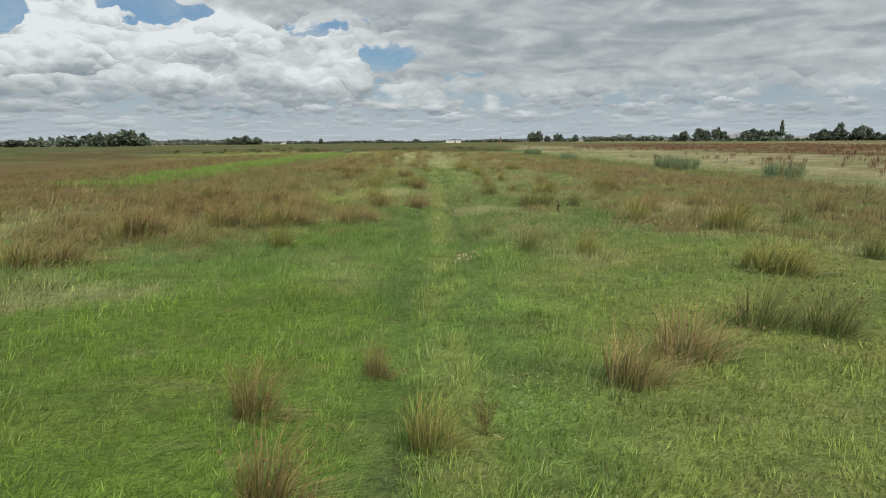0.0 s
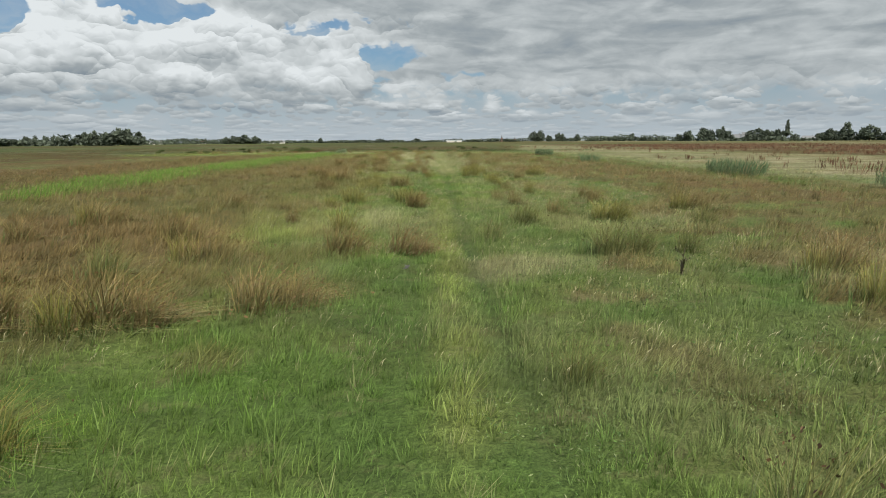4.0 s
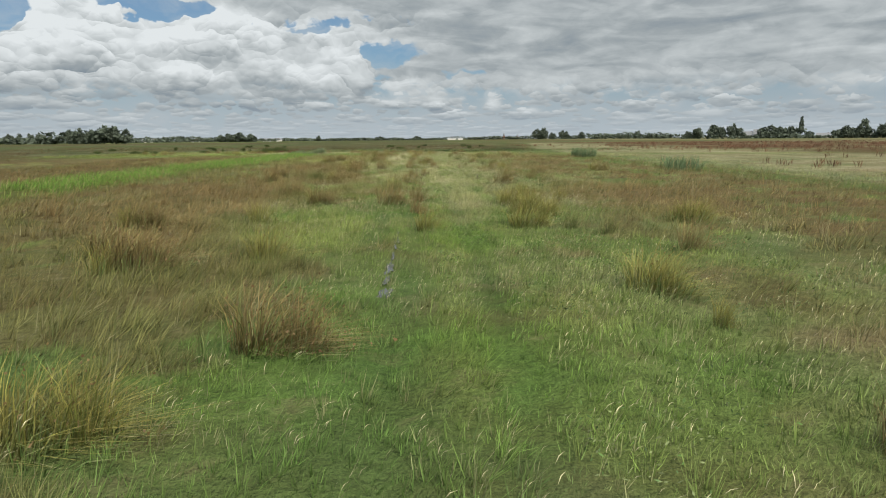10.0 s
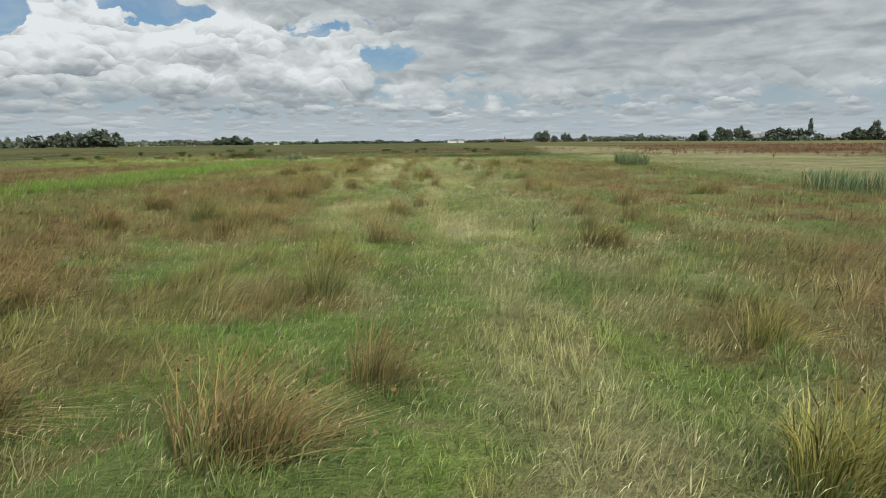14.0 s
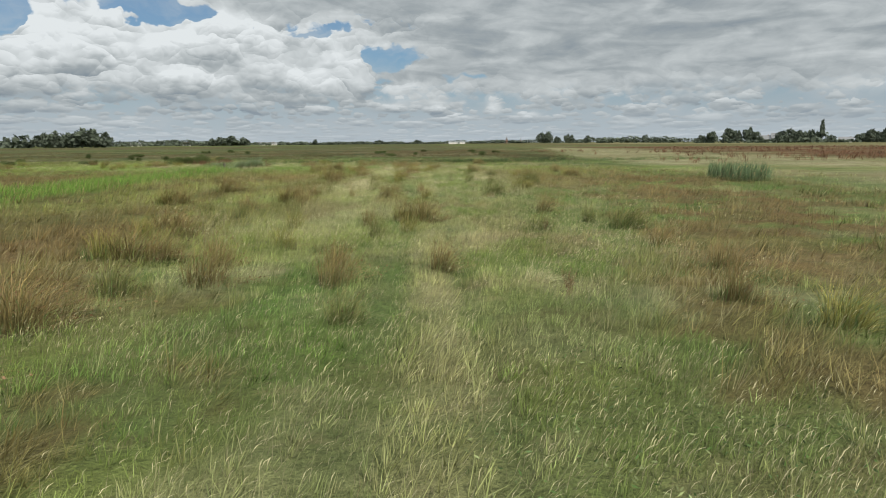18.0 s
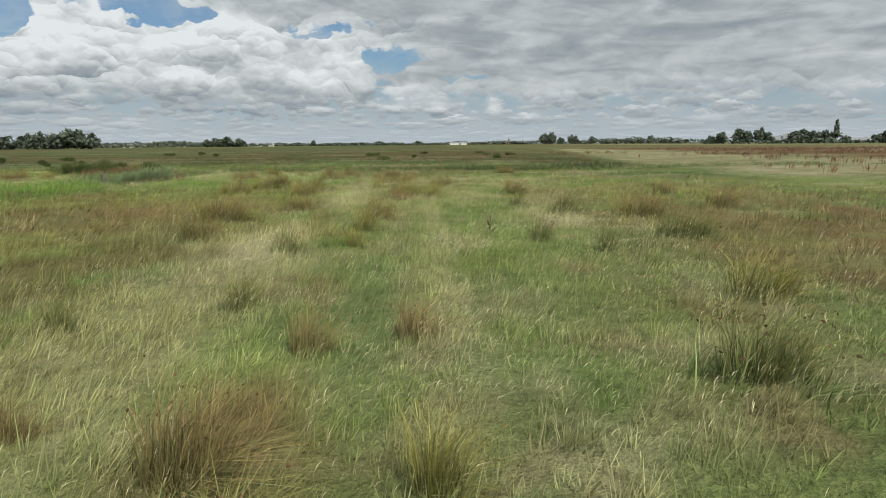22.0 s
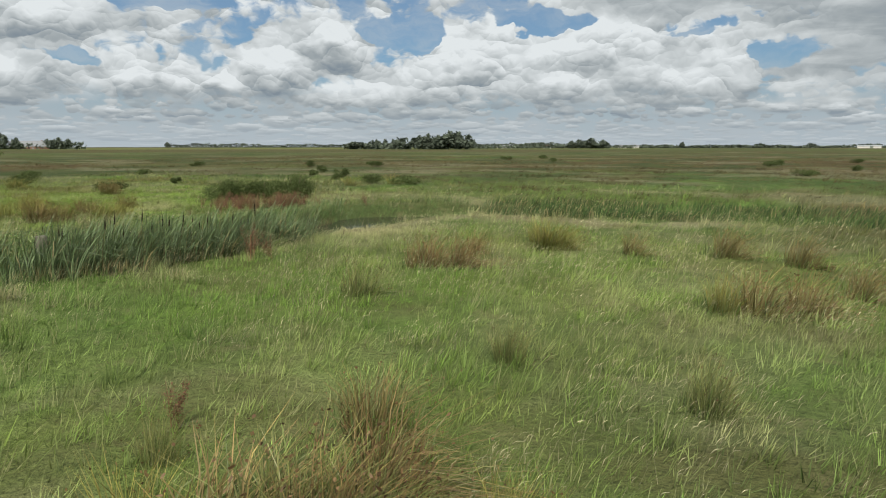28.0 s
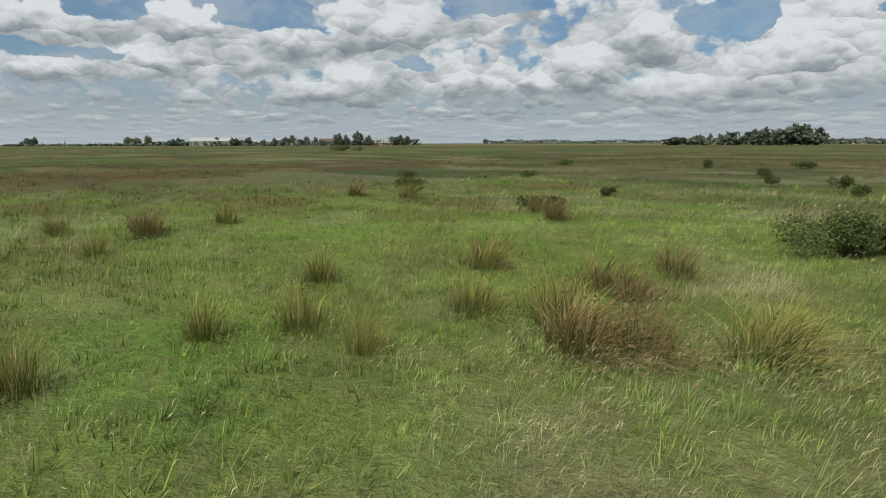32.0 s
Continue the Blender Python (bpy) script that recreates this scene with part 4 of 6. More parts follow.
for kind, (low, high, splay, lean, stems, heads, label) in RUSH_KINDS.items():
    TUSSOCKS[kind] = []
    for v in range(3):
        rng = np.random.default_rng(ord(kind) * 10 + v)
        root = tagged(new("rush_tuft"), label, "rush", "rush tussocks along the track")
        me, tips = stem_mesh("stems", stems, .21 + .03 * v, .66, splay, lean, low, high, .0068, rng)
        tagged(part("stem_tussock", me, root), kind="stuff")
        me, _ = stem_mesh("dead_stems", 34, .21, .58, splay * 1.3, lean * 1.6, STRAW * .7, STRAW * 1.05, .006, rng, 1.0)
        tagged(part("dead_straw", me, root, "bent straw-coloured stems"), kind="stuff")
        me, _ = stem_mesh("skirt_grass", 100, .50, .36, .45, .75, GREEN * .8, OLIVE * .6 + STRAW * .5, .010, rng)
        tagged(part("skirt_grass", me, root, "green grass growing into its foot"), kind="stuff")
        pick = tips[rng.integers(0, len(tips), heads)] + rng.normal(0, .016, (heads, 3))
        seed_colour = HEADS * (.9 if kind == "g" else 1.0) + (high * .18 if kind != "g" else 0)
        tagged(part("brown_seed", head_mesh("brown_seed", pick, .0115, seed_colour, rng), root, "small dark brown seed heads"), kind="stuff")
        TUSSOCKS[kind].append([root, False])


def place(entry, m):
    """Sets the thing itself at m the first time, copies of it from then on."""
    if entry[1]:
        s = entry[0].scale
        return copy_thing(entry[0], m @ Matrix.Diagonal((1 / s[0], 1 / s[1], 1 / s[2], 1)))
    entry[0].matrix_basis, entry[1] = m, True
    return entry[0]


def ground_z(x, y):
    return float(height(np.array([float(x)]), np.array([float(y)]))[0])


def plant(kind, x, y, width, rng):
    """One tussock, width metres across at its tips."""
    west = x < -22
    kind, width = ("y" if west and kind == "g" else kind), (width * 1.2 if west else width)
    entry = TUSSOCKS[kind][rng.integers(0, 3)]
    s = np.clip(width / .78, .5, 1.9)
    tall = np.clip(.70 + .42 * s, .80, 1.35) * rng.uniform(.9, 1.1)
    tall = tall * .92 if west else tall
    m = Matrix.Translation((x, y, ground_z(x, y) - .04)) @ Matrix.Rotation(rng.uniform(-.6, .6), 4, "Z") @ Matrix.Diagonal((s, s, tall, 1))
    return place(entry, m)


RUSHES_BY_LAWN = ((-1.1, 4.2, 0.78, "b"), (0.1, 5.1, 0.55, "y"), (-1.6, 5.8, 0.67, "b"), (2.3, 6.4, 0.9, "b"), (-0.5, 6.9, 0.29, "b"), (3.2, 7.1, 1.07, "b"),
    (5.5, 7.9, 0.94, "g"), (4.8, 8.3, 0.98, "g"), (7, 11.9, 1.37, "y"), (9.8, 12.9, 0.82, "g"), (-8.4, 13.7, 1.6, "b"), (4, 14.4, 0.8, "y"),
    (2.6, 14.5, 0.95, "g"), (-3.5, 16.1, 0.95, "y"), (1.9, 17.4, 0.61, "g"), (9.2, 17.8, 1.52, "y"), (-7.9, 17.9, 1.6, "b"), (11.9, 19.4, 1.01, "g"),
    (-5.9, 19.4, 1.39, "b"), (-4, 19.6, 1.6, "b"), (10.5, 20.2, 1.25, "g"), (7.3, 20.3, 0.92, "y"), (-2.2, 20.5, 1.34, "b"), (-10.9, 20.5, 0.81, "b"))
RUSHES_BELT_A = ((14.3, 21.6, 1.35, "b"), (-7.3, 22.5, 0.64, "b"), (8.3, 22.8, 1.4, "b"), (-5.8, 23.1, 1, "g"), (11, 24.2, 1.07, "b"), (4.6, 24.7, 1.37, "g"),
    (6.2, 24.7, 0.76, "g"), (-4.5, 24.8, 1.52, "b"), (-9.6, 25, 0.61, "b"), (-1.6, 25.3, 1.13, "b"), (-0.2, 25.4, 1.14, "r"), (2.1, 27.2, 0.78, "g"),
    (-6.2, 27.8, 1.28, "b"), (-10.5, 28.3, 1.12, "b"), (-1.9, 28.9, 0.99, "y"), (8.7, 29.4, 0.82, "g"), (3.3, 29.7, 1.3, "g"), (6.2, 30.7, 1.41, "y"),
    (-9.9, 31.3, 1.55, "b"), (-3.9, 31.4, 0.76, "r"), (5, 32.9, 0.86, "b"), (9.9, 33.1, 1.6, "b"), (-3.2, 35.6, 0.81, "y"), (4, 35.8, 0.83, "b"))
RUSHES_BELT_B = ((-0, 36.1, 1.16, "b"), (7.3, 36.2, 0.92, "b"), (-7.4, 36.7, 1.28, "b"), (-2.5, 37.3, 1.17, "y"), (3.5, 37.4, 0.65, "r"), (-0.3, 37.7, 1.21, "y"),
    (7.6, 38.7, 0.9, "b"), (0.4, 38.7, 0.53, "r"), (-0.9, 39.4, 0.61, "g"), (-2.5, 40.3, 0.63, "g"), (5.4, 40.6, 0.67, "y"), (4.7, 43.3, 0.72, "b"),
    (-2.4, 43.8, 1.21, "y"), (-4.9, 45.1, 1.16, "b"), (-1, 46, 1.21, "b"), (4.8, 46.7, 0.3, "y"), (4.5, 48.6, 1.22, "y"), (-4.7, 50.9, 1.5, "b"),
    (-2.3, 52, 1.12, "y"), (6.8, 52.2, 0.96, "b"), (-5.8, 52.2, 1.3, "b"), (5.8, 55, 0.65, "g"), (5, 55.9, 0.66, "g"), (1.1, 56.4, 0.91, "y"))
RUSHES_BELT_C = ((3.9, 56.6, 1.3, "y"), (8.8, 56.7, 1.48, "y"), (-7, 57, 1.45, "b"), (-3.9, 57.7, 0.89, "y"), (4.5, 58.9, 1.38, "y"), (4.7, 60.6, 1.1, "y"),
    (0.8, 60.7, 0.91, "r"), (4.4, 62.1, 1.45, "y"), (-0.3, 62.8, 1.31, "b"), (6.2, 62.8, 0.84, "y"), (-3, 63.6, 1.45, "b"), (0.8, 64.2, 0.9, "b"),
    (5.2, 64.8, 0.87, "y"), (-5.1, 67.2, 1.26, "b"), (-0.3, 68, 0.92, "g"), (-0.4, 70.4, 0.93, "y"), (5.1, 71.6, 1.32, "b"), (0.3, 73.3, 1.11, "b"),
    (-1.3, 73.5, 0.5, "g"), (5.8, 74.7, 0.8, "g"), (-3.9, 74.8, 1.22, "b"), (7.5, 76.3, 0.76, "b"), (-7.9, 76.6, 1.24, "b"), (-3.8, 77.6, 1.6, "b"))
RUSHES_BELT_D = ((6.4, 77.8, 1.02, "b"), (-5.6, 78.2, 1.28, "g"), (0.5, 79.7, 0.95, "b"), (8.9, 81.2, 1.31, "b"), (-8.6, 82, 1.31, "b"), (1.3, 82.1, 0.76, "b"),
    (-7.2, 82.7, 1.05, "b"), (-4.6, 83.7, 1.09, "b"), (-3.9, 85.6, 1.42, "b"), (14.4, 86.1, 1.6, "b"), (7.2, 87.1, 0.99, "y"), (0.6, 88, 0.71, "g"),
    (-4, 88.3, 1.35, "b"), (6.6, 88.7, 0.68, "b"), (-3.5, 90, 0.97, "g"), (0.2, 90.3, 0.9, "b"), (-2.1, 90.4, 1.12, "b"), (2.1, 91.4, 0.77, "b"),
    (7.8, 91.6, 0.87, "b"), (0, 91.9, 0.75, "b"), (-2.4, 92.2, 0.87, "b"), (-4.5, 93, 1.76, "b"), (7.6, 94.4, 0.9, "b"), (-1.6, 94.5, 0.78, "y"))
RUSHES_BELT_E = ((0.5, 96.6, 0.79, "g"), (-5.2, 96.9, 1.6, "b"), (5.2, 97.4, 0.95, "g"), (7.7, 97.6, 1.17, "g"), (1.4, 98, 0.87, "y"), (-2.1, 98.4, 0.74, "y"),
    (0.1, 98.9, 0.68, "b"), (7, 98.9, 0.75, "g"), (1.4, 99.8, 1.54, "b"), (-4.3, 100.8, 0.69, "g"), (-2.6, 101.1, 0.57, "g"), (6.2, 101.9, 0.98, "b"),
    (-4.6, 102.6, 0.85, "b"), (-2.8, 103.8, 0.95, "b"), (-3.7, 105.9, 1.6, "b"), (-8.5, 106, 1.45, "b"), (2, 107.6, 0.74, "y"), (0.2, 107.8, 0.93, "b"),
    (-1.4, 108.4, 0.36, "r"), (-3.2, 109.3, 1.1, "b"), (5.2, 109.4, 1.34, "g"), (0.6, 110.6, 0.65, "b"), (1.8, 111.1, 0.77, "r"), (-2.9, 111.8, 0.61, "g"))
RUSHES_BELT_F = ((-8.2, 112.2, 1.34, "b"), (-0.7, 112.6, 0.75, "g"), (7, 112.8, 1.28, "y"), (6, 117.1, 0.74, "g"), (-1, 117.3, 0.75, "g"), (0.4, 117.9, 0.58, "y"),
    (4.8, 118.5, 0.81, "g"), (8.4, 118.8, 1.41, "g"), (-3.9, 119.9, 1.21, "b"), (0.4, 120.8, 1.1, "y"), (0.5, 123.3, 1.16, "b"), (-4.3, 123.5, 1.6, "b"),
    (8.9, 123.7, 1.58, "b"), (6.8, 124.9, 1.17, "g"), (12.9, 126.2, 1.53, "b"), (-2.6, 126.6, 1.19, "b"), (5.5, 127, 0.84, "g"), (0.2, 127.3, 0.69, "y"),
    (1, 129.8, 1.19, "r"), (2.5, 131.6, 1.12, "y"), (13.2, 132.8, 1.18, "b"), (6.2, 132.9, 1.28, "b"), (-3.6, 133.3, 1.6, "b"), (-7.1, 134.7, 1.6, "b"))
RUSHES_BELT_G = ((1.1, 134.8, 1.19, "y"), (2.7, 135.6, 0.81, "y"), (-0.3, 136.5, 0.81, "y"), (0.7, 136.8, 0.87, "g"), (2.9, 137.3, 1.33, "b"), (-5.1, 137.5, 0.38, "g"),
    (-3.7, 138.1, 1.06, "g"), (-6.1, 138.9, 1.14, "g"), (-7.8, 139.1, 0.3, "g"), (-4.9, 139.4, 0.55, "y"), (-1.5, 139.5, 0.74, "r"), (-0.1, 140.5, 1.28, "b"),
    (-6.7, 140.5, 0.93, "b"), (-28, 142, 0.73, "g"), (-4.1, 142.3, 0.56, "g"), (-6.3, 142.6, 0.59, "g"), (-40.3, 142.8, 0.61, "g"), (-41.5, 142.8, 0.81, "b"),
    (-36.7, 143.4, 0.64, "g"), (-0.7, 143.9, 1.1, "b"), (-28.8, 144, 0.72, "g"), (-9.9, 144.5, 0.84, "g"), (-39.5, 144.9, 1.1, "b"), (-40.7, 145, 1.11, "b"))
RUSHES_BEND_A = ((2.4, 145.2, 0.69, "g"), (-28.6, 145.2, 0.76, "g"), (-27.3, 145.5, 0.61, "g"), (1.4, 146.3, 1.02, "b"), (-31.1, 146.5, 0.81, "g"), (-3.9, 146.9, 1.47, "b"),
    (-10.2, 147.5, 1.58, "r"), (-41.5, 147.5, 0.92, "g"), (-28, 147.7, 0.92, "g"), (-25.9, 147.8, 1.5, "b"), (-2.5, 148.7, 0.85, "b"), (-24.4, 149.1, 1.26, "g"),
    (-10.2, 149.4, 0.71, "b"), (-30.6, 149.8, 1.02, "g"), (-0.3, 150.2, 1.21, "b"), (-9, 151.1, 1.44, "y"), (-6.9, 151.1, 0.75, "b"), (-3.4, 151.4, 1.05, "b"),
    (-4.9, 151.5, 1.11, "b"), (8.5, 153.9, 1.35, "b"), (-48.2, 155.3, 1.21, "b"), (-35.6, 156.4, 1.46, "b"), (-45.4, 156.6, 1.43, "g"), (-37.6, 157.6, 1.59, "b"))
RUSHES_BEND_B = ((-28.8, 168.4, 1.1, "g"), (-27.6, 171.6, 1.6, "g"), (-6.4, 138.7, 1.5, "b"), (-6.0, 139.7, 1.2, "r"), (1.2, 138.4, 1.0, "y"), (-0.1, 137.4, 0.9, "y"), (0.5, 141.3, 1.4, "r"), (1.2, 141.8, 1.0, "b"), (-3.4, 136.2, 0.6, "y"),
    (-26.0, 147.7, 1.1, "b"), (-25.5, 148.3, 1.0, "b"), (-27.0, 148.4, 1.1, "y"), (-28.1, 150.6, 1.1, "r"), (-27.2, 150.2, .8, "b"), (-28.1, 152.4, 0.9, "b"), (-31.0, 150.1, 0.9, "b"), (-24.6, 149.8, 1.0, "y"))

rng = np.random.default_rng(77)
for rows in (RUSHES_BY_LAWN, RUSHES_BELT_A, RUSHES_BELT_B, RUSHES_BELT_C, RUSHES_BELT_D, RUSHES_BELT_E, RUSHES_BELT_F, RUSHES_BELT_G, RUSHES_BEND_A, RUSHES_BEND_B):
    for px, py, wide, kind in rows:
        plant(kind, px, py, wide, rng)
        if wide > 1.12 and px > -22:                # broad ones are two or three grown together
            plant(kind, px + wide * rng.uniform(.2, .42), py + rng.normal(0, .22), wide * rng.uniform(.5, .75), rng)
            if wide > 1.35:
                plant("y" if kind == "b" else kind, px - wide * rng.uniform(.2, .4), py + rng.normal(0, .25), wide * rng.uniform(.4, .6), rng)


# the belts of rushes beyond the single tussocks
def rush_belt(name, label, x0, x1, y0, y1, clumps, seed, reach=2.5, sparse=None, shade=1.0, coarse=4.5):
    rng = np.random.default_rng(seed)
    x, y = rng.uniform(x0, x1, clumps * 5), rng.uniform(y0, y1, clumps * 5)
    c, h, rush = turf(x, y)
    d = np.abs(x - track_x(y))
    if sparse is not None:
        rush = step(fbm(x * .6, y, sparse, seed), .50, .60) * .5
    keep = (rng.uniform(0, 1, len(x)) < rush * .95 + .015) & (d > reach) & (creek(x, y) > .5)
    x, y, d = x[keep][:clumps], y[keep][:clumps], d[keep][:clumps]
    n = len(x)
    far = np.clip((d + np.maximum(y - 150, 0)) / 8, 1, coarse)
    size = rng.uniform(.6, 1.25, n) * (.65 + .7 * fbm(x, y, 2.2, seed + 3, 2))
    warm = np.clip(rng.uniform(0, .7, n) + 1.2 * (fbm(x, y, 3.0, seed + 5, 2) - .42), 0, 1)[:, None]
    tone = rng.uniform(.6, 1.3, n) * (.6 + .8 * fbm(x, y, 1.3, seed + 9, 2))
    col = (RUSSET * (1 - warm * .7) + OLIVE * warm * .7) * shade * tone[:, None]
    turn = .25 + 1.4 * (fbm(x, y, 2.5, seed + 13, 2) - .5) + rng.normal(0, .25, n)
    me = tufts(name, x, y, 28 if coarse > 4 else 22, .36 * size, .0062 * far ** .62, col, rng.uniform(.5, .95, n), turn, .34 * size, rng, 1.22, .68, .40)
    return tagged(new(name, me), label, "rushes", kind="stuff")


BELT = "dense brown rushes bent by the wind"
rush_belt("rush_belt", BELT, -36, 30, 14, 50, 4600, 101)
rush_belt("rush_belt", BELT, -36, 30, 50, 90, 4600, 102)
rush_belt("rush_belt", BELT, -36, 30, 90, 138, 4600, 103)
rush_belt("rush_belt", "scattered brown rushes in wet pasture", -120, 45, 186, 300, 3400, 104, 0, None, .8)
rush_belt("rush_belt", "brown rushes in the western fields", -112, -48, 112, 182, 1500, 108, 0, None, .78, 3.0)
rush_belt("pasture_tussocks", "dark tussocks scattered over the wet pasture", -100, 30, 150, 250, 2600, 105, 0, 5.0, .62, 3.0)
rush_belt("pasture_tussocks", "dark tussocks beyond the creek", -34, 26, 163, 215, 1500, 107, 0, 3.5, .5)
rush_belt("pasture_tussocks", "dark tussocks in the fields west of the ditch", -120, -24, 20, 146, 1000, 106, 0, 6.0, .9, 2.4)

# pale nodding seed heads of the meadow grass
def seed_heads(name, x0, x1, y0, y1, axis, count, seed, reach, fine=1.0):
    rng = np.random.default_rng(seed)
    x, y = rng.uniform(x0, x1, count * 4), rng.uniform(y0, y1, count * 4)
    c, h, rush = turf(x, y)
    d = np.abs(axis(x, y))
    keep = (fbm(x, y, 1.5, seed) > .50) & (rush < .5) & (d < reach) & (h > .14) & (creek(x, y) > .3) & (rng.uniform(0, 1, len(x)) < 5 / np.maximum(d, 5))
    x, y, h, d = x[keep][:count], y[keep][:count], h[keep][:count], d[keep][:count]
    n = len(x)
    col = PALE * rng.uniform(.75, 1.7, n)[:, None]
    rise = h * rng.uniform(.8, 1.3, n)
    foot = height(x, y)
    lean = rise * rng.normal(.35, .38, n)
    size = rng.uniform(.06, .12, n) * (1.3 - .3 * fine)
    wide = rng.uniform(.0045, .008, n) * (.3 + .7 * fine) * np.clip(d / 5, 1, 2.2)
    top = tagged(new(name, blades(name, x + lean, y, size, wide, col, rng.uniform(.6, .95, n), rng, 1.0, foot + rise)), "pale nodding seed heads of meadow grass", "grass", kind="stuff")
    f = rng.uniform(0, 6.2832, n)
    sx, sy = np.cos(f) * .0020 * np.clip(d / 4, 1, 2.2), np.sin(f) * .0020 * np.clip(d / 4, 1, 2.2)
    v = np.stack([np.stack([x - sx, y - sy, foot - .02], 1), np.stack([x + sx, y + sy, foot - .02], 1), np.stack([x + lean, y, foot + rise], 1)], 1).reshape(-1, 3)
    tagged(new("grass_stalks", link_mesh("grass_stalks", v, np.arange(3 * n), np.arange(n) * 3, np.full(n, 3), np.repeat(col * .55, 3, 0), M_BLADE)), "thin straw-coloured stalks of meadow grass", "grass", kind="stuff")
    return top


seed_heads("grass_seed_heads", -9, 11, 17, 78, track_axis, 8000, 201, 11)
seed_heads("grass_seed_heads", -9, 11, 78, 138, track_axis, 11000, 202, 11)
seed_heads("straw_stalks", -5, 7, 60, 112, track_axis, 16000, 204, 6, .55)
seed_heads("straw_stalks", -6, 8, 112, 141, track_axis, 11500, 205, 7, .55)
seed_heads("straw_stalks", -16, 6, 134, 156, bend_axis, 7000, 206, 8, .6)
seed_heads("straw_stalks", -27, -21.5, 144.6, 149.6, bend_axis, 2600, 207, 8, .6)
seed_heads("grass_seed_heads", -40, 8, 134, 170, bend_axis, 15000, 203, 16)

# ---- cattails in the ditch ----
CATTAIL_LEAF, REED_DRY = np.array((.150, .205, .098)), np.array((.36, .30, .15))
M_HEAD = grained("cattail_head", (.017, .012, .009), .95, .1, 60, .35)


def ribbon_mesh(name, leaves, rng, tall, width, colour, lean, material, parts=5, dry=.1):
    """Long strap leaves that rise and bow over to leeward."""
    vs, ts = [], []
    for _ in range(leaves):
        a, r = rng.uniform(0, 2 * np.pi), rng.uniform(0, .07)
        base = np.array((r * np.cos(a), r * np.sin(a), -.12))
        h = tall * rng.uniform(.6, 1.12)
        bow = rng.uniform(.3, 1.0) * lean
        side = rng.uniform(-.38, .38)
        w = width * rng.uniform(.7, 1.25)
        face = rng.uniform(-.9, .9)
        sd = np.array((-math.sin(face), math.cos(face), 0))
        col = colour * rng.uniform(.5, 1.45) if rng.uniform() > dry else REED_DRY * rng.uniform(.6, 1.1)
        bow *= 1.0 if rng.uniform() < .6 else .35
        kink = rng.uniform(.15, .45) if rng.uniform() < .5 else 0.0
        for k in range(parts + 1):
            s = k / parts
            over = max(s - .66, 0.0) / .34 * kink
            c = base + np.array((.9 * bow * h * s ** 2.3 + .1 * np.cos(a) * h * s + .55 * h * over, .45 * bow * h * s ** 2.3 + side * h * s, h * (s - .38 * bow * s ** 3.2 - .75 * over)))
            ww = w * (1 - s ** 3) * .5 + .001
            vs += [c - sd * ww, c + sd * ww]
            # Light caught by the bent tips is put into the leaf colour
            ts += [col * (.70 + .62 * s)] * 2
    v, t = np.array(vs), np.array(ts)
    k = np.arange(leaves)[:, None] * 2 * (parts + 1) + np.arange(parts)[None, :] * 2
    k = k.ravel()
    f = np.stack([k, k + 1, k + 3, k + 2], 1)
    return link_mesh(name, v, f.ravel(), np.arange(len(f)) * 4, np.full(len(f), 4), t, material)


def round_mesh(name, rings, material, sides=8):
    """A turned body: rings of (x, y, z, radius)."""
    bm = bmesh.new()
    loops = [[bm.verts.new((x + r * math.cos(6.2832 * i / sides), y + r * math.sin(6.2832 * i / sides), z)) for i in range(sides)] for x, y, z, r in rings]
    for a, b in zip(loops, loops[1:]):
        for i in range(sides):
            bm.faces.new((a[i], a[(i + 1) % sides], b[(i + 1) % sides], b[i]))
    bm.faces.new(loops[-1])
    bm.faces.new(loops[0][::-1])
    for fc in bm.faces:
        fc.smooth = True
    me = bpy.data.meshes.new(name)
    bm.to_mesh(me)
    bm.free()
    me.materials.append(material)
    return me


M_STALK = grained("cattail_stalk", (.13, .15, .06), .6, .3, 20, .3)
CATTAILS = []
for v in range(8):
    rng = np.random.default_rng(500 + v)
    root = tagged(new("cattail"), "tall cattail with strap leaves bent over by the wind" if v > 2 else "cattail with a dark brown head and wind-bent strap leaves", "cattail", "cattails along the ditch")
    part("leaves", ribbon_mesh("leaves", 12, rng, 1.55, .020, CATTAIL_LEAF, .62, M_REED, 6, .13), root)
    if v < 3:
        h = rng.uniform(.78, 1.22)
        tip = .17 * h
        part("stalk", round_mesh("stalk", ((0, 0, -.1, .006), (tip * .4, 0, h * .6, .005), (tip, .02, h, .004)), M_STALK, 5), root)
        part("head", round_mesh("head", ((tip, .02, h, .006), (tip, .02, h + .015, .012), (tip + .010, .022, h + .10, .0135), (tip + .018, .025, h + .19, .012), (tip + .020, .026, h + .205, .004),
                                         (tip + .030, .028, h + .30, .002)), M_HEAD, 7), root, "velvety dark brown seed head")
    CATTAILS.append([root, False])


def cattail(i, x, y, s, turn):
    entry = CATTAILS[i]
    z = max(ground_z(x, y), WATER_Z - .12)
    m = Matrix.Translation((x, y, z)) @ Matrix.Rotation(turn, 4, "Z") @ Matrix.Diagonal((s, s, s, 1))
    return place(entry, m)


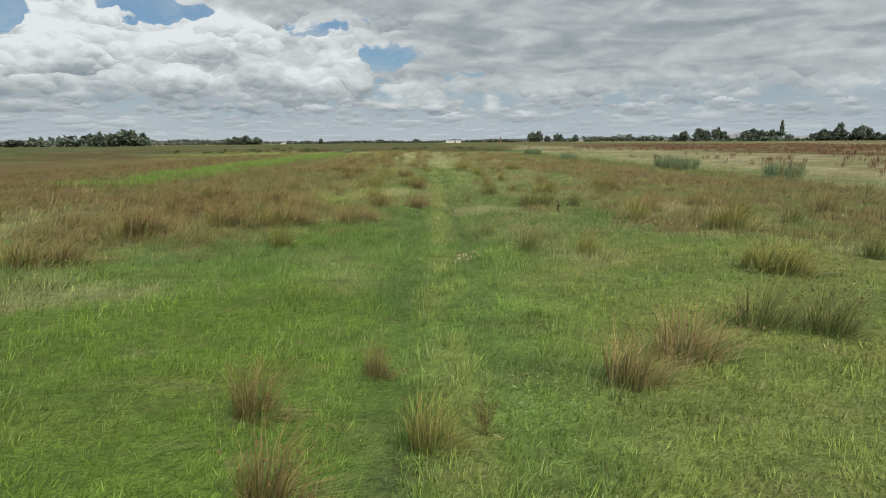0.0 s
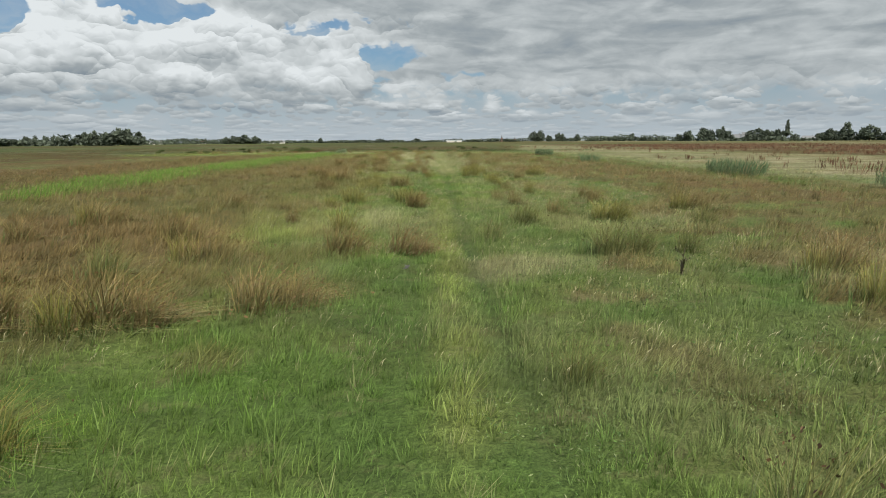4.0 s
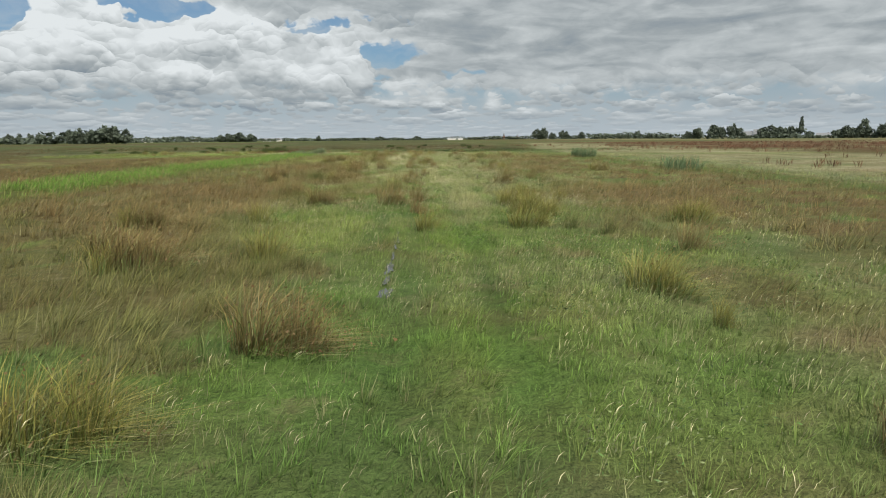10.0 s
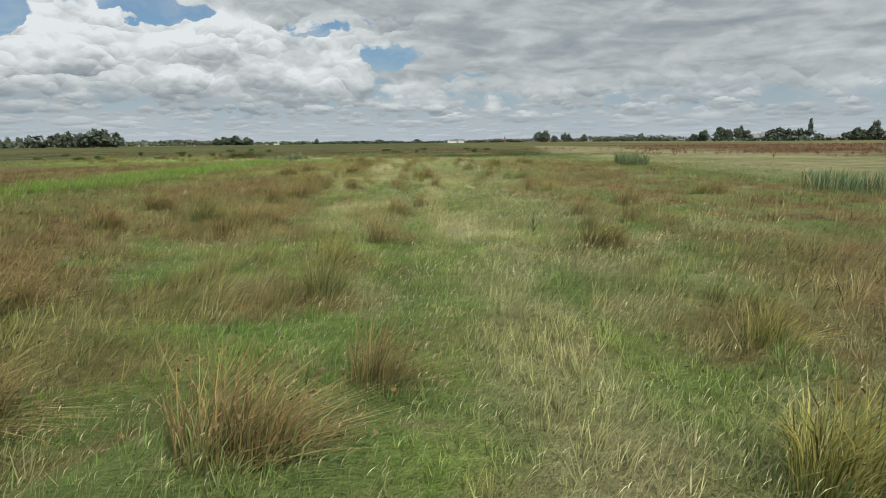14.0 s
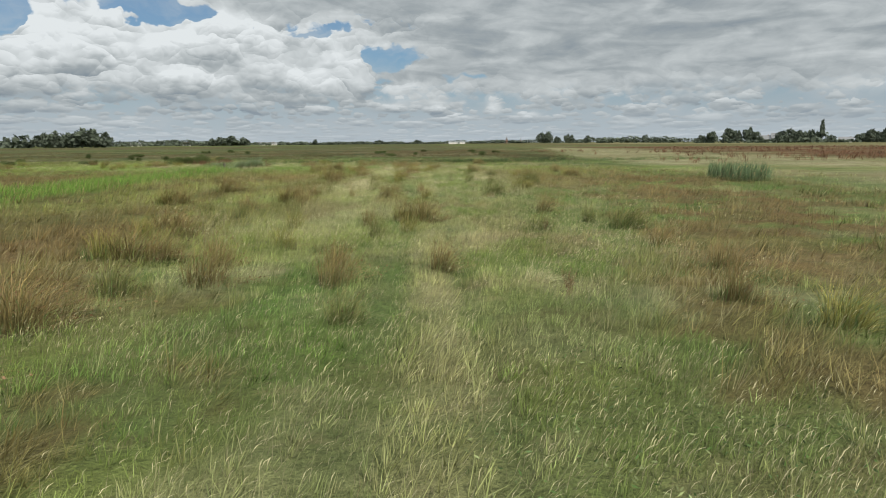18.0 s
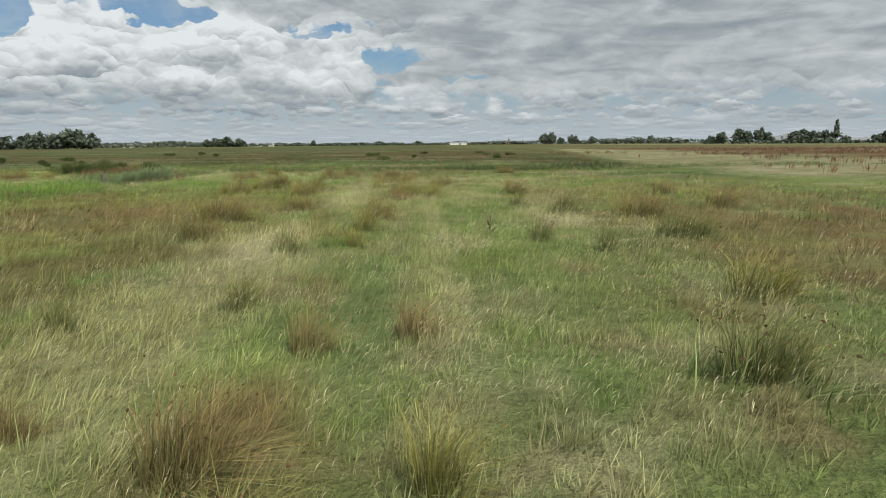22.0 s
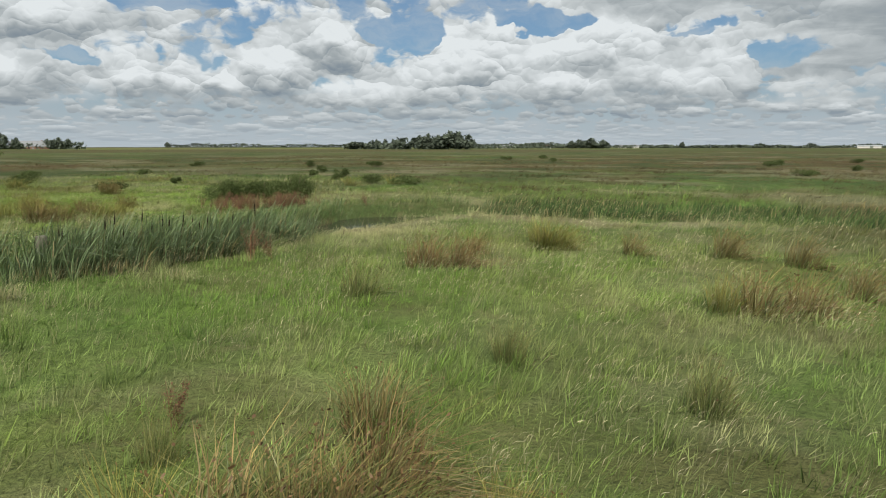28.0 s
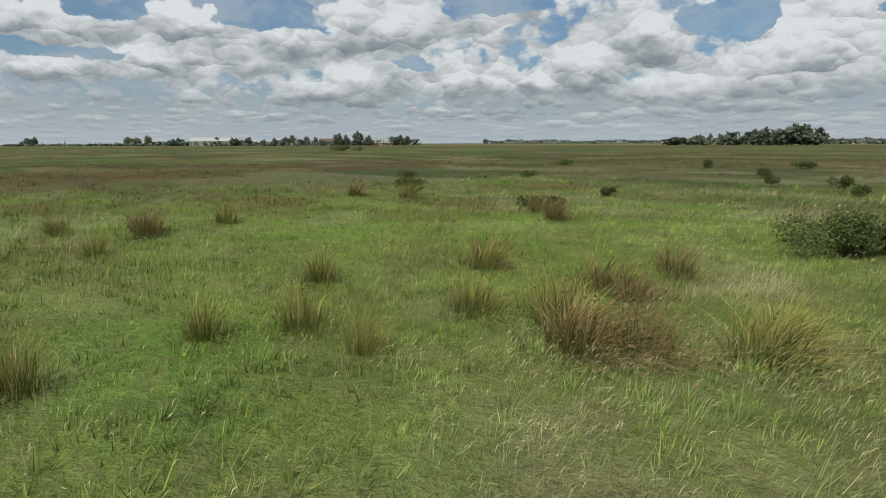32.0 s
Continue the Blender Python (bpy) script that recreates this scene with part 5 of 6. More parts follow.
# the stand between the track side and the water
STAND = ((-16.9, 142.5), (-15.7, 142.9), (-14.9, 144.0), (-14.9, 145.9), (-15.6, 148.4), (-16.4, 150.6))
rng = np.random.default_rng(9)
made = 0
while made < 235:
    s = rng.uniform(0, .86)
    k = min(int(s * 5), 4)
    fx = s * 5 - k
    ex = STAND[k][0] + (STAND[k + 1][0] - STAND[k][0]) * fx
    ey = STAND[k][1] + (STAND[k + 1][1] - STAND[k][1]) * fx
    x, y = ex - abs(rng.normal(0, .55)), ey + rng.normal(.2, .5)
    e = float(creek(np.array([x]), np.array([y]))[0])
    if e < -1.0 or x < -18.6:
        continue
    cattail(rng.integers(0, 3) if rng.uniform() < .15 else rng.integers(3, 8), x, y, rng.uniform(.68, .94), rng.uniform(-.5, .5))
    made += 1
for k in range(16):                                # round the old post
    cattail(rng.integers(3, 8) if k % 4 else 1, -17.15 + rng.normal(0, .28), 143.15 + rng.normal(0, .28), rng.uniform(.60, .80), rng.uniform(-.5, .5))
made = 0
while made < 56:                                   # thinner growth on the far bank
    y = rng.uniform(142.8, 152) if made % 3 else rng.uniform(142.8, 146.5)
    x = -18.65 - abs(rng.normal(0, .26))
    if float(creek(np.array([x]), np.array([y]))[0]) < -.2:
        continue
    cattail(rng.integers(3, 8) if made % 40 else 0, x, y, rng.uniform(.40, .56) + (.16 if y < 146 else 0), rng.uniform(-.5, .5))
    made += 1


def strap_field(name, label, x, y, tall, width, colour, rng, lean=.55, category="reeds"):
    n = len(x)
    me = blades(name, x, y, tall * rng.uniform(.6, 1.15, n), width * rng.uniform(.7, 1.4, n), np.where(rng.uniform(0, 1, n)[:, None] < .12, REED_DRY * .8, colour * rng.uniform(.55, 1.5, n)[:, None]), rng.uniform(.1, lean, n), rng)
    return tagged(new(name, me), label, category, kind="stuff")


def scatter(x0, x1, y0, y1, n, rule, rng):
    x, y = rng.uniform(x0, x1, n), rng.uniform(y0, y1, n)
    k = rule(x, y)
    return x[k], y[k]


rng = np.random.default_rng(31)
x, y = scatter(-21, 45, 138, 185, 260000, lambda x, y: (np.abs(creek(x, y) - .05) < .5) & (y > 139) & ((bell(x, -16.0, 2.4) * bell(y, 154.2, 3.6) < .35) | (rng.uniform(0, 1, len(x)) < .06)), rng)
strap_field("bank_grass", "lush green bank grass hanging over the creek", x, y, .36, .010, DEEP * 2.1, rng)
x, y = scatter(-20.6, -17.6, 142.6, 157, 60000, lambda x, y: (creek(x, y) > -.25) & (creek(x, y) < .9) & (x < -17.8) & (fbm(x, y, 1.1, 14) > .50), rng)
strap_field("bank_reeds", "tall lush reed leaves leaning over the far bank", x[:1100], y[:1100], .52, .011, CATTAIL_LEAF, rng, .7)
x, y = scatter(-19, -14.2, 141.2, 151, 60000, lambda x, y: (creek(x, y) > -.5) & (creek(x, y) < .7 + .5 * fbm(x, y, 1.2, 4)) & (x > -18) & (y > 142.4) & (y < 149.2), rng)
strap_field("cattail_bed", "thick bed of cattail leaves at the water", x[:2600], y[:2600], .8, .018, CATTAIL_LEAF, rng, .8)
x, y = scatter(-24, -18.2, 141, 156, 60000, lambda x, y: (creek(x, y) > .0) & (creek(x, y) < 1.9 + 2.4 * (fbm(x, y, 1.3, 6) - .5)), rng)
strap_field("herb_bank", "grey-green mixed herbs and grass on the bank", x[:9000], y[:9000], .40, .012, (GREYGREEN + GREEN) * .58, rng, .8, "herbs")


t_ = rng.uniform(0, 1, 900)
bx_, by_ = np.interp(t_ * 4, range(5), [p[0] for p in STAND[:5]]) + rng.uniform(-.5, .25, 900), np.interp(t_ * 4, range(5), [p[1] for p in STAND[:5]]) - rng.uniform(-.1, .5, 900)
strap_field("dead_reed", "broken straw-coloured leaves at the foot of the cattails", bx_[:480], by_[:480], .38, .009, REED_DRY * .7, rng, .9)
bx_, by_ = scatter(-24, 45, 150, 172, 90000, lambda x, y: (creek(x, y) > .05) & (creek(x, y) < 1.3) & ((y > 157.5) | (x < -18.5)) & (fbm(x, y, 1.4, 62) > .42), rng)
strap_field("bank_tussocks", "lush hummocks of grass along the far bank of the creek", bx_[:14000], by_[:14000], .46, .013, GREEN * .56, rng, .7, "grass")


def leafy(name, label, x, y, tall, size, colours, rng):
    """Leafy herbs: small leaves held at all heights, each tilted its own way."""
    n = len(x)
    lift = .25 + 1.1 * fbm(x, y, .8, 15, 2)
    p = np.stack([x, y, height(x, y) + tall * lift * rng.uniform(.1, 1, n) ** .7], 1)
    a = rng.normal(0, 1, (n, 3))
    a[:, 2] *= .5
    a *= (size * rng.uniform(.6, 1.4, n) / np.linalg.norm(a, axis=1))[:, None]
    b = np.cross(a, rng.normal(0, 1, (n, 3)))
    b *= (size * .32 / np.linalg.norm(b, axis=1))[:, None]
    v = np.stack([p - a, p - b, p + a, p + b], 1).reshape(-1, 3)
    k = rng.integers(0, len(colours), n)
    t = np.repeat(np.array(colours)[k] * rng.uniform(.6, 1.4, n)[:, None], 4, 0)
    return tagged(new(name, link_mesh(name, v, np.arange(4 * n), np.arange(n) * 4, np.full(n, 4), t, M_BLADE)), label, "herbs", kind="stuff")


leafy("nettle_bank", "leafy nettles and herbs along the far bank", x[9000:35000], y[9000:35000], .52, .034, (DEEP * 1.4, GREEN * .8, GREEN * 1.1, GREYGREEN, GREYGREEN * 1.25, STRAW * .8), rng)
u, w = scatter(.6, 9, 1.5, 17, 60000, lambda x, y: fbm(x, y, 1.3, 19) + .10 * rng.uniform(-1, 1, len(x)) > .62 - .010 * np.clip(x, 0, 6), rng)
leafy("field_herbs", "low dark leafy herbs in the lawn beside the track", u[:11000], w[:11000], .14, .020, (DEEP * 1.8, GREYGREEN * .9, GREEN * .9, GREYGREEN * 1.15), rng)
u, w = scatter(2, 9, 17, 120, 90000, lambda x, y: fbm(x, y, 1.9, 23) + .10 * rng.uniform(-1, 1, len(x)) > .62, rng)
leafy("field_herbs", "grey-green leafy herbs among the meadow grass", u[:14000], w[:14000], .26, .026, (DEEP * 1.4, GREYGREEN * .9, GREEN * .8, GREYGREEN * 1.1), rng)
u, w = scatter(1.2, 5.5, 49, 58, 30000, lambda x, y: fbm(x, y, 1.1, 27) + .10 * rng.uniform(-1, 1, len(x)) > .52, rng)
leafy("field_herbs", "bright leafy herbs beside the wet rut", u[:6000], w[:6000], .2, .024, (BRIGHT, GREYGREEN * 1.15, GREEN * 1.1, GREEN * .8), rng)
x, y = scatter(-23.5, -15, 36, 142, 90000, lambda x, y: (rng.uniform(0, 1, len(x)) < bell(x, -19.0 + .02 * (y - 60), 2.3)) & (fbm(x, y, 3.0, 24) > .40) & (y > 39), rng)
strap_field("reed_strip", "bright green strip of reed grass in a silted ditch", x[:26000], y[:26000], .50, .016, BRIGHT * .95, rng)
x, y = scatter(-16, 50, 154, 184, 200000, lambda x, y: (np.abs(creek(x, y) - .2) < 1.3) & (((x > -12) & (x < 16)) | ((x > -15.5) & (y > 157.5) & (x < 0))) & (fbm(x, y, 2.5, 26) > .38), rng)
strap_field("reed_strip", "dark green reeds hiding the creek", x[:9000], y[:9000], .44, .020, DEEP * .95, rng)
strap_field("reed_strip", "dark brown rushes hiding the creek", x[9000:19000], y[9000:19000], .36, .018, BROWN * .45 + DEEP * .4, rng)
# reed patches in the second ditch
for cx, cy, rx, ry, k in ((23.4, 56.5, 1.6, 3.2, 1500), (24.5, 41.5, 1.2, 1.6, 500), (21.7, 118.5, 1.5, 2.6, 1300), (18.5, 166, 3.5, 1.2, 1800),
                          (13.0, 160.5, 7.0, 1.0, 2600), (20.6, 86, 1.0, 3.0, 500)):
    a, r = rng.uniform(0, 6.2832, k), np.sqrt(rng.uniform(0, 1, k))
    low = cy > 150
    strap_field("reed_patch", "dark green reeds along the creek" if low else "blue-green reeds in a wet hollow", cx + rx * r * np.cos(a), cy + ry * r * np.sin(a), .6 if low else 1.15, .03,
                np.array((.052, .078, .030)) if low else np.array((.10, .15, .07)), rng, .5)

# ---- trees, farms and hedges on the horizon ----
def leaf_mesh(name, blobs, count, size, colour, rng):
    """A crown of small leaf sprays over overlapping lobes (x, y, z, rx, rz)."""
    b = np.array(blobs)
    w = b[:, 3] * b[:, 4]
    k = rng.choice(len(b), count, p=w / w.sum())
    d = rng.normal(0, 1, (count, 3))
    d /= np.linalg.norm(d, axis=1)[:, None]
    r = rng.uniform(.45, 1.05, count)[:, None]
    p = b[k, :3] + d * r * np.stack([b[k, 3], b[k, 3], b[k, 4]], 1)
    e1, e2 = rng.normal(0, size * .55, (count, 3)), rng.normal(0, size * .55, (count, 3))
    v = np.stack([p - e1, p - e2, p + e1, p + e2], 1).reshape(-1, 3)
    t = np.repeat(colour * rng.uniform(.82, 1.18, count)[:, None], 4, 0)
    return link_mesh(name, v, np.arange(4 * count), np.arange(count) * 4, np.full(count, 4), t, M_LEAF)


# Tree green lightened and blued, to put the haze of distance into it
HAZED_TREE_GREEN, WILLOW_GREEN = np.array((.115, .140, .105)), np.array((.17, .19, .12))
TREES = {}


def tree_kind(key, name, label, blobs, count, size, colour, seed, trunk=.35):
    rng = np.random.default_rng(seed)
    root = tagged(new(name), label, "tree" if key[0] != "b" else "bush", "trees on the horizon")
    part("trunk", round_mesh("trunk", ((0, 0, -.02, .035), (.005, 0, trunk * .5, .026), (-.01, .01, trunk, .018), (.01, 0, trunk + .25, .006)), M_BARK, 6), root)
    part("crown", leaf_mesh("crown", blobs, count, size, colour, rng), root)
    TREES.setdefault(key, []).append([root, False])


for v in range(4):
    rng = np.random.default_rng(40 + v)
    blobs = [(0, 0, .52, .36, .42), (0, 0, .25, .34, .22)] + [(.34 * math.cos(a), .34 * math.sin(a), rng.uniform(.22, .66), rng.uniform(.18, .26), rng.uniform(.16, .24)) for a in rng.uniform(0, 6.28, 7)]
    blobs += [(rng.uniform(-.15, .15), rng.uniform(-.15, .15), .82, .17, .16)]
    tree_kind("t", "tree", "dark green broadleaf tree on the far field edge", blobs, 720, .085, HAZED_TREE_GREEN, 60 + v, .2)
tree_kind("p", "poplar_tree", "slender dark poplar above the far trees", [(0, 0, .3 + .12 * i, .42 - .05 * abs(i - 1.5), .15) for i in range(6)], 420, .08, HAZED_TREE_GREEN * .9, 71, .12)
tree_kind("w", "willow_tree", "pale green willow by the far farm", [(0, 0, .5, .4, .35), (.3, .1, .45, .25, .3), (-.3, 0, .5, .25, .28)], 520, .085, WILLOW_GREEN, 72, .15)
tree_kind("b", "bush", "low dark bush in a far hedge", [(0, 0, .4, .5, .42), (.4, 0, .35, .3, .34), (-.4, .1, .3, .3, .32)], 380, .11, HAZED_TREE_GREEN * 1.15, 73, .15)

TREES_WEST_EDGE = ((-399, 647, 6.6, 22.3, "t"), (-384, 656, 7.8, 9.1, "t"), (-345, 655, 6.1, 14.7, "b"), (-324, 649, 11.7, 11.2, "t"),
    (-317, 652, 12.3, 13.6, "t"), (-305, 652, 10.6, 12.5, "t"), (-294, 652, 14.0, 26.0, "t"), (-284, 653, 13.5, 18.2, "t"),
    (-276, 656, 11.8, 14.8, "t"))
TREES_NORTH_WEST = ((-373, 981, 4.4, 15.4, "b"), (-348, 991, 6.2, 12.1, "t"), (-335, 985, 6.2, 13.7, "t"),
    (-319, 990, 7.1, 6.9, "p"), (-305, 984, 5.3, 12.0, "b"), (-281, 970, 8.6, 17.0, "t"), (-271, 973, 10.4, 22.1, "t"),
    (-256, 972, 11.2, 25.5, "t"), (-241, 976, 9.5, 18.8, "t"), (-229, 1178, 6.2, 26.9, "b"), (-202, 1183, 6.2, 27.0, "b"),
    (-176, 1187, 8.3, 10.4, "t"), (-154, 1190, 5.2, 23.0, "b"), (-128, 1495, 6.3, 39.5, "b"), (-86, 1498, 7.6, 21.2, "t"),
    (-49, 1499, 6.3, 39.7, "b"), (0, 1500, 7.6, 23.9, "t"), (37, 1500, 5.0, 39.8, "b"))
TREES_AHEAD = ((130, 1494, 6.3, 31.9, "b"), (176, 1490, 6.3, 39.7, "b"), (215, 1484, 6.3, 39.6, "b"), (225, 1230, 16.4, 21.9, "t"),
    (238, 1227, 18.5, 21.9, "t"), (252, 1224, 10.8, 14.2, "t"), (270, 1220, 14.1, 13.1, "t"), (278, 1219, 13.0, 13.1, "t"),
    (304, 1212, 11.8, 16.3, "t"), (292, 1215, 7.5, 21.7, "b"), (512, 1830, 10.8, 39.3, "b"), (546, 1820, 12.4, 39.1, "b"),
    (576, 1811, 12.4, 32.5, "b"), (417, 1231, 13.2, 13.3, "t"), (437, 1224, 6.5, 26.4, "b"), (462, 1215, 6.5, 26.2, "b"))
TREES_EAST = ((357, 870, 8.8, 11.7, "t"), (367, 860, 12.6, 14.7, "t"), (384, 853, 15.6, 21.5, "t"), (391, 844, 12.4, 10.7, "t"),
    (402, 839, 16.1, 14.4, "t"), (410, 835, 11.6, 13.6, "t"), (437, 815, 13.5, 29.5, "t"), (448, 809, 12.0, 19.0, "t"),
    (457, 804, 12.7, 13.8, "t"), (469, 803, 21.4, 8.7, "p"), (475, 794, 7.5, 10.1, "t"), (485, 758, 8.6, 13.8, "t"),
    (492, 753, 12.6, 17.8, "t"), (501, 748, 9.8, 17.7, "t"), (506, 744, 18.6, 16.3, "t"), (519, 723, 14.8, 23.7, "t"),
    (531, 715, 8.2, 14.3, "t"), (547, 702, 11.9, 23.1, "t"))
TREES_FARM = ((-921, 144, 8.4, 17.4, "t"), (-921, 151, 9.7, 8.1, "t"), (-865, 244, 10.5, 10.8, "w"), (-863, 253, 9.8, 10.9, "w"),
    (-862, 265, 11.9, 12.3, "w"))
TREES_HAMLET = ((-749, 336, 8.0, 8.1, "t"), (-745, 353, 8.7, 9.4, "t"), (-727, 376, 7.5, 7.1, "t"), (-721, 395, 10.6, 10.2, "t"),
    (-715, 410, 9.5, 6.7, "t"), (-712, 419, 8.9, 6.1, "t"), (-692, 439, 12.0, 11.0, "t"), (-689, 447, 10.2, 9.8, "t"),
    (-683, 459, 14.0, 12.4, "t"), (-678, 470, 10.3, 8.7, "t"), (-666, 493, 8.5, 11.3, "t"), (-662, 501, 9.8, 15.1, "t"),
    (-657, 509, 9.2, 11.4, "t"), (-1536, 1280, 12.7, 16.7, "t"), (-419, 713, 9.0, 8.6, "t"), (-412, 718, 9.5, 8.5, "t"),
    (-404, 723, 9.5, 8.5, "t"), (-397, 728, 10.1, 7.3, "t"))

rng = np.random.default_rng(8)
for rows in (TREES_WEST_EDGE, TREES_NORTH_WEST, TREES_AHEAD, TREES_EAST, TREES_FARM, TREES_HAMLET):
    for px, py, tall, wide, kind in rows:
        entry = TREES[kind][rng.integers(0, len(TREES[kind]))]
        m = Matrix.Translation((px, py, 0)) @ Matrix.Rotation(rng.uniform(0, 6.28), 4, "Z") @ Matrix.Diagonal((wide * .92, wide * .92, tall * 1.2, 1))
        place(entry, m)


def hedge(label, ax, ay, bx, by, tall, seed, colour=HAZED_TREE_GREEN):
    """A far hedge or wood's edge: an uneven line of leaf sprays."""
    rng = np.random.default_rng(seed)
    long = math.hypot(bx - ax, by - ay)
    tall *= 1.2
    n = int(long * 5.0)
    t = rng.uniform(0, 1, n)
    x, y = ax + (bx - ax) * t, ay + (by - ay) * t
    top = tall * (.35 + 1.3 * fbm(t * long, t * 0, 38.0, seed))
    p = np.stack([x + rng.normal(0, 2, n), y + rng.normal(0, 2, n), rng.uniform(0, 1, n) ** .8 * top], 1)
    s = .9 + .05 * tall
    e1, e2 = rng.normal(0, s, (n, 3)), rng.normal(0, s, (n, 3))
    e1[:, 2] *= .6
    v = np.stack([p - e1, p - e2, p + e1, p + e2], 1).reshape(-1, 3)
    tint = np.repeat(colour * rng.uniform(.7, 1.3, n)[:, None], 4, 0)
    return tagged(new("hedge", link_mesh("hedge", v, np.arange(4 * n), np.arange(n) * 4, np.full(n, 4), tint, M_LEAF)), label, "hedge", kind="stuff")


# The same hazed green, for the farther hedges and woods
FAR_GREEN = np.array((.115, .14, .105))
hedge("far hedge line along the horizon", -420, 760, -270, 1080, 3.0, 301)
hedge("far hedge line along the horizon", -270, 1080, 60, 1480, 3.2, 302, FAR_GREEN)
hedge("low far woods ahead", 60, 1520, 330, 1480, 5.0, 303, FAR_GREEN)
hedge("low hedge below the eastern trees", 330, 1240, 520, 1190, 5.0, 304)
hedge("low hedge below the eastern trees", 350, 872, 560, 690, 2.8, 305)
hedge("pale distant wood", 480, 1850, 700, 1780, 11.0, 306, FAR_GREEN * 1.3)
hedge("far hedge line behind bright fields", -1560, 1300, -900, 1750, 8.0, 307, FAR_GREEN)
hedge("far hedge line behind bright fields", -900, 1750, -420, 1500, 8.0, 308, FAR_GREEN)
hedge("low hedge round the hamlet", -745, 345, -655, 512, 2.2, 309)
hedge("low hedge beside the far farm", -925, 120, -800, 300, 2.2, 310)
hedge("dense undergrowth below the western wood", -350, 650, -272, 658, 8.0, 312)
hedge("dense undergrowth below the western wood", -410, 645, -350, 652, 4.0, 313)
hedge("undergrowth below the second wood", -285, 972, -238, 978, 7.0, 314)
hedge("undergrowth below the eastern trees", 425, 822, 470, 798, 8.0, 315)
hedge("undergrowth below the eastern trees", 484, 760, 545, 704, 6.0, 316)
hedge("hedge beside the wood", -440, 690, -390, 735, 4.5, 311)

for k in range(16):
    t = (k + rng.uniform(.1, .9)) / 16
    entry = TREES["t"][rng.integers(0, len(TREES["t"]))]
    tall = rng.uniform(5.5, 10)
    place(entry, Matrix.Translation((-800 + 150 * t + rng.normal(0, 6), 268 + 245 * t, 0)) @ Matrix.Rotation(rng.uniform(0, 6.28), 4, "Z") @ Matrix.Diagonal((tall * 1.1, tall * 1.1, tall, 1)))
hedge("hedge and gardens round the hamlet", -800, 262, -650, 520, 4.2, 317)

M_WHITE = grained("white_wall", (.74, .72, .68), .8, .2, .4, .08)
M_BRICK = grained("brick_wall", (.24, .15, .11), .85, .2, .8, .2)
M_TILE = grained("roof_tile", (.115, .08, .065), .8, .2, .9, .25)
M_SLATE = grained("grey_roof", (.24, .25, .26), .7, .3, .6, .15)
M_SHEET = grained("pale_roof_sheet", (.36, .38, .38), .6, .3, .5, .1)
M_GREENWALL = grained("grey_green_wall", (.22, .25, .21), .8, .2, .5, .15)
M_PANE, _, PB = mat("window_pane", .1, .5)
PB.inputs["Base Color"].default_value = (.03, .035, .04, 1)


def box_mesh(name, w, d, h, material, cx=0, cy=0, z0=0):
    bm = bmesh.new()
    bmesh.ops.create_cube(bm, size=1)
    bmesh.ops.scale(bm, vec=(w, d, h), verts=bm.verts)
    bmesh.ops.translate(bm, vec=(cx, cy, z0 + h / 2), verts=bm.verts)
    me = bpy.data.meshes.new(name)
    bm.to_mesh(me)
    bm.free()
    me.materials.append(material)
    return me


def gable_mesh(name, w, d, h, z0, material, over=.4):
    bm = bmesh.new()
    W, D = w / 2 + over, d / 2 + over
    a = [bm.verts.new(p) for p in ((-W, -D, z0), (W, -D, z0), (W, D, z0), (-W, D, z0), (-W, 0, z0 + h), (W, 0, z0 + h))]
    for f in ((0, 1, 5, 4), (2, 3, 4, 5), (0, 4, 3), (1, 2, 5), (3, 2, 1, 0)):
        bm.faces.new([a[i] for i in f])
    me = bpy.data.meshes.new(name)
    bm.to_mesh(me)
    bm.free()
    me.materials.append(material)
    return me


def building(name, label, x, y, w, d, wall_h, roof_h, wall, roof, turn, windows=3, chimney=True):
    root = tagged(new(name), label, "house" if windows else "barn")
    root.matrix_basis = pose(x, y, 0, 0, 0, turn)
    wl = part("wall", box_mesh("wall", w, d, wall_h, wall, z0=-.2), root)
    rf = part("roof", gable_mesh("roof", w, d, roof_h, wall_h - .2, roof), root)
    if chimney:
        part("chimney", box_mesh("chimney", .8, .8, 1.6, M_BRICK, w * .3, 0, wall_h + roof_h - 1.0), rf)
    for i in range(windows):
        part("window", box_mesh("window", 1.3, .12, 1.4, M_PANE, -w / 2 + w * (i + .5) / windows, -d / 2 - .03, .9), wl)
    part("door", box_mesh("door", 1.1 if windows else 4.0, .12, 2.1 if windows else 3.2, M_SLATE if windows else M_GREENWALL, w * .1, -d / 2 - .05, -.2), wl)
    return root


building("farmhouse", "far house with a grey roof among hedges", -243, 1124, 30, 10, 2.6, 2.8, M_WHITE, M_SLATE, 12)
building("farmhouse", "far pale house behind low hedges", -405, 1023, 22, 9, 2.6, 2.4, M_WHITE, M_SLATE, 20)
building("farmhouse", "far low house behind low hedges", -331, 1007, 12, 8, 2.6, 2.4, M_WHITE, M_TILE, 16)
building("long_barn", "long low white barn on the horizon", 74, 1275, 30, 12, 3.2, 1.4, M_WHITE, M_SHEET, -3, 0, False)
building("farmhouse", "far house with a tall grey roof", 425, 844, 11, 9, 4.2, 5.0, M_GREENWALL, M_SLATE, -28)
building("farmhouse", "narrow far house with a steep grey roof", 434, 838, 9, 8, 5.5, 6.2, M_GREENWALL, M_SLATE, -28)
building("farmhouse", "white far house with a dark grey roof", 490, 791, 15, 9, 3.0, 3.4, M_WHITE, M_SLATE, -32)
building("farmhouse", "small white far house between trees", 520, 747, 8, 8, 4.0, 3.0, M_WHITE, M_SLATE, -34)
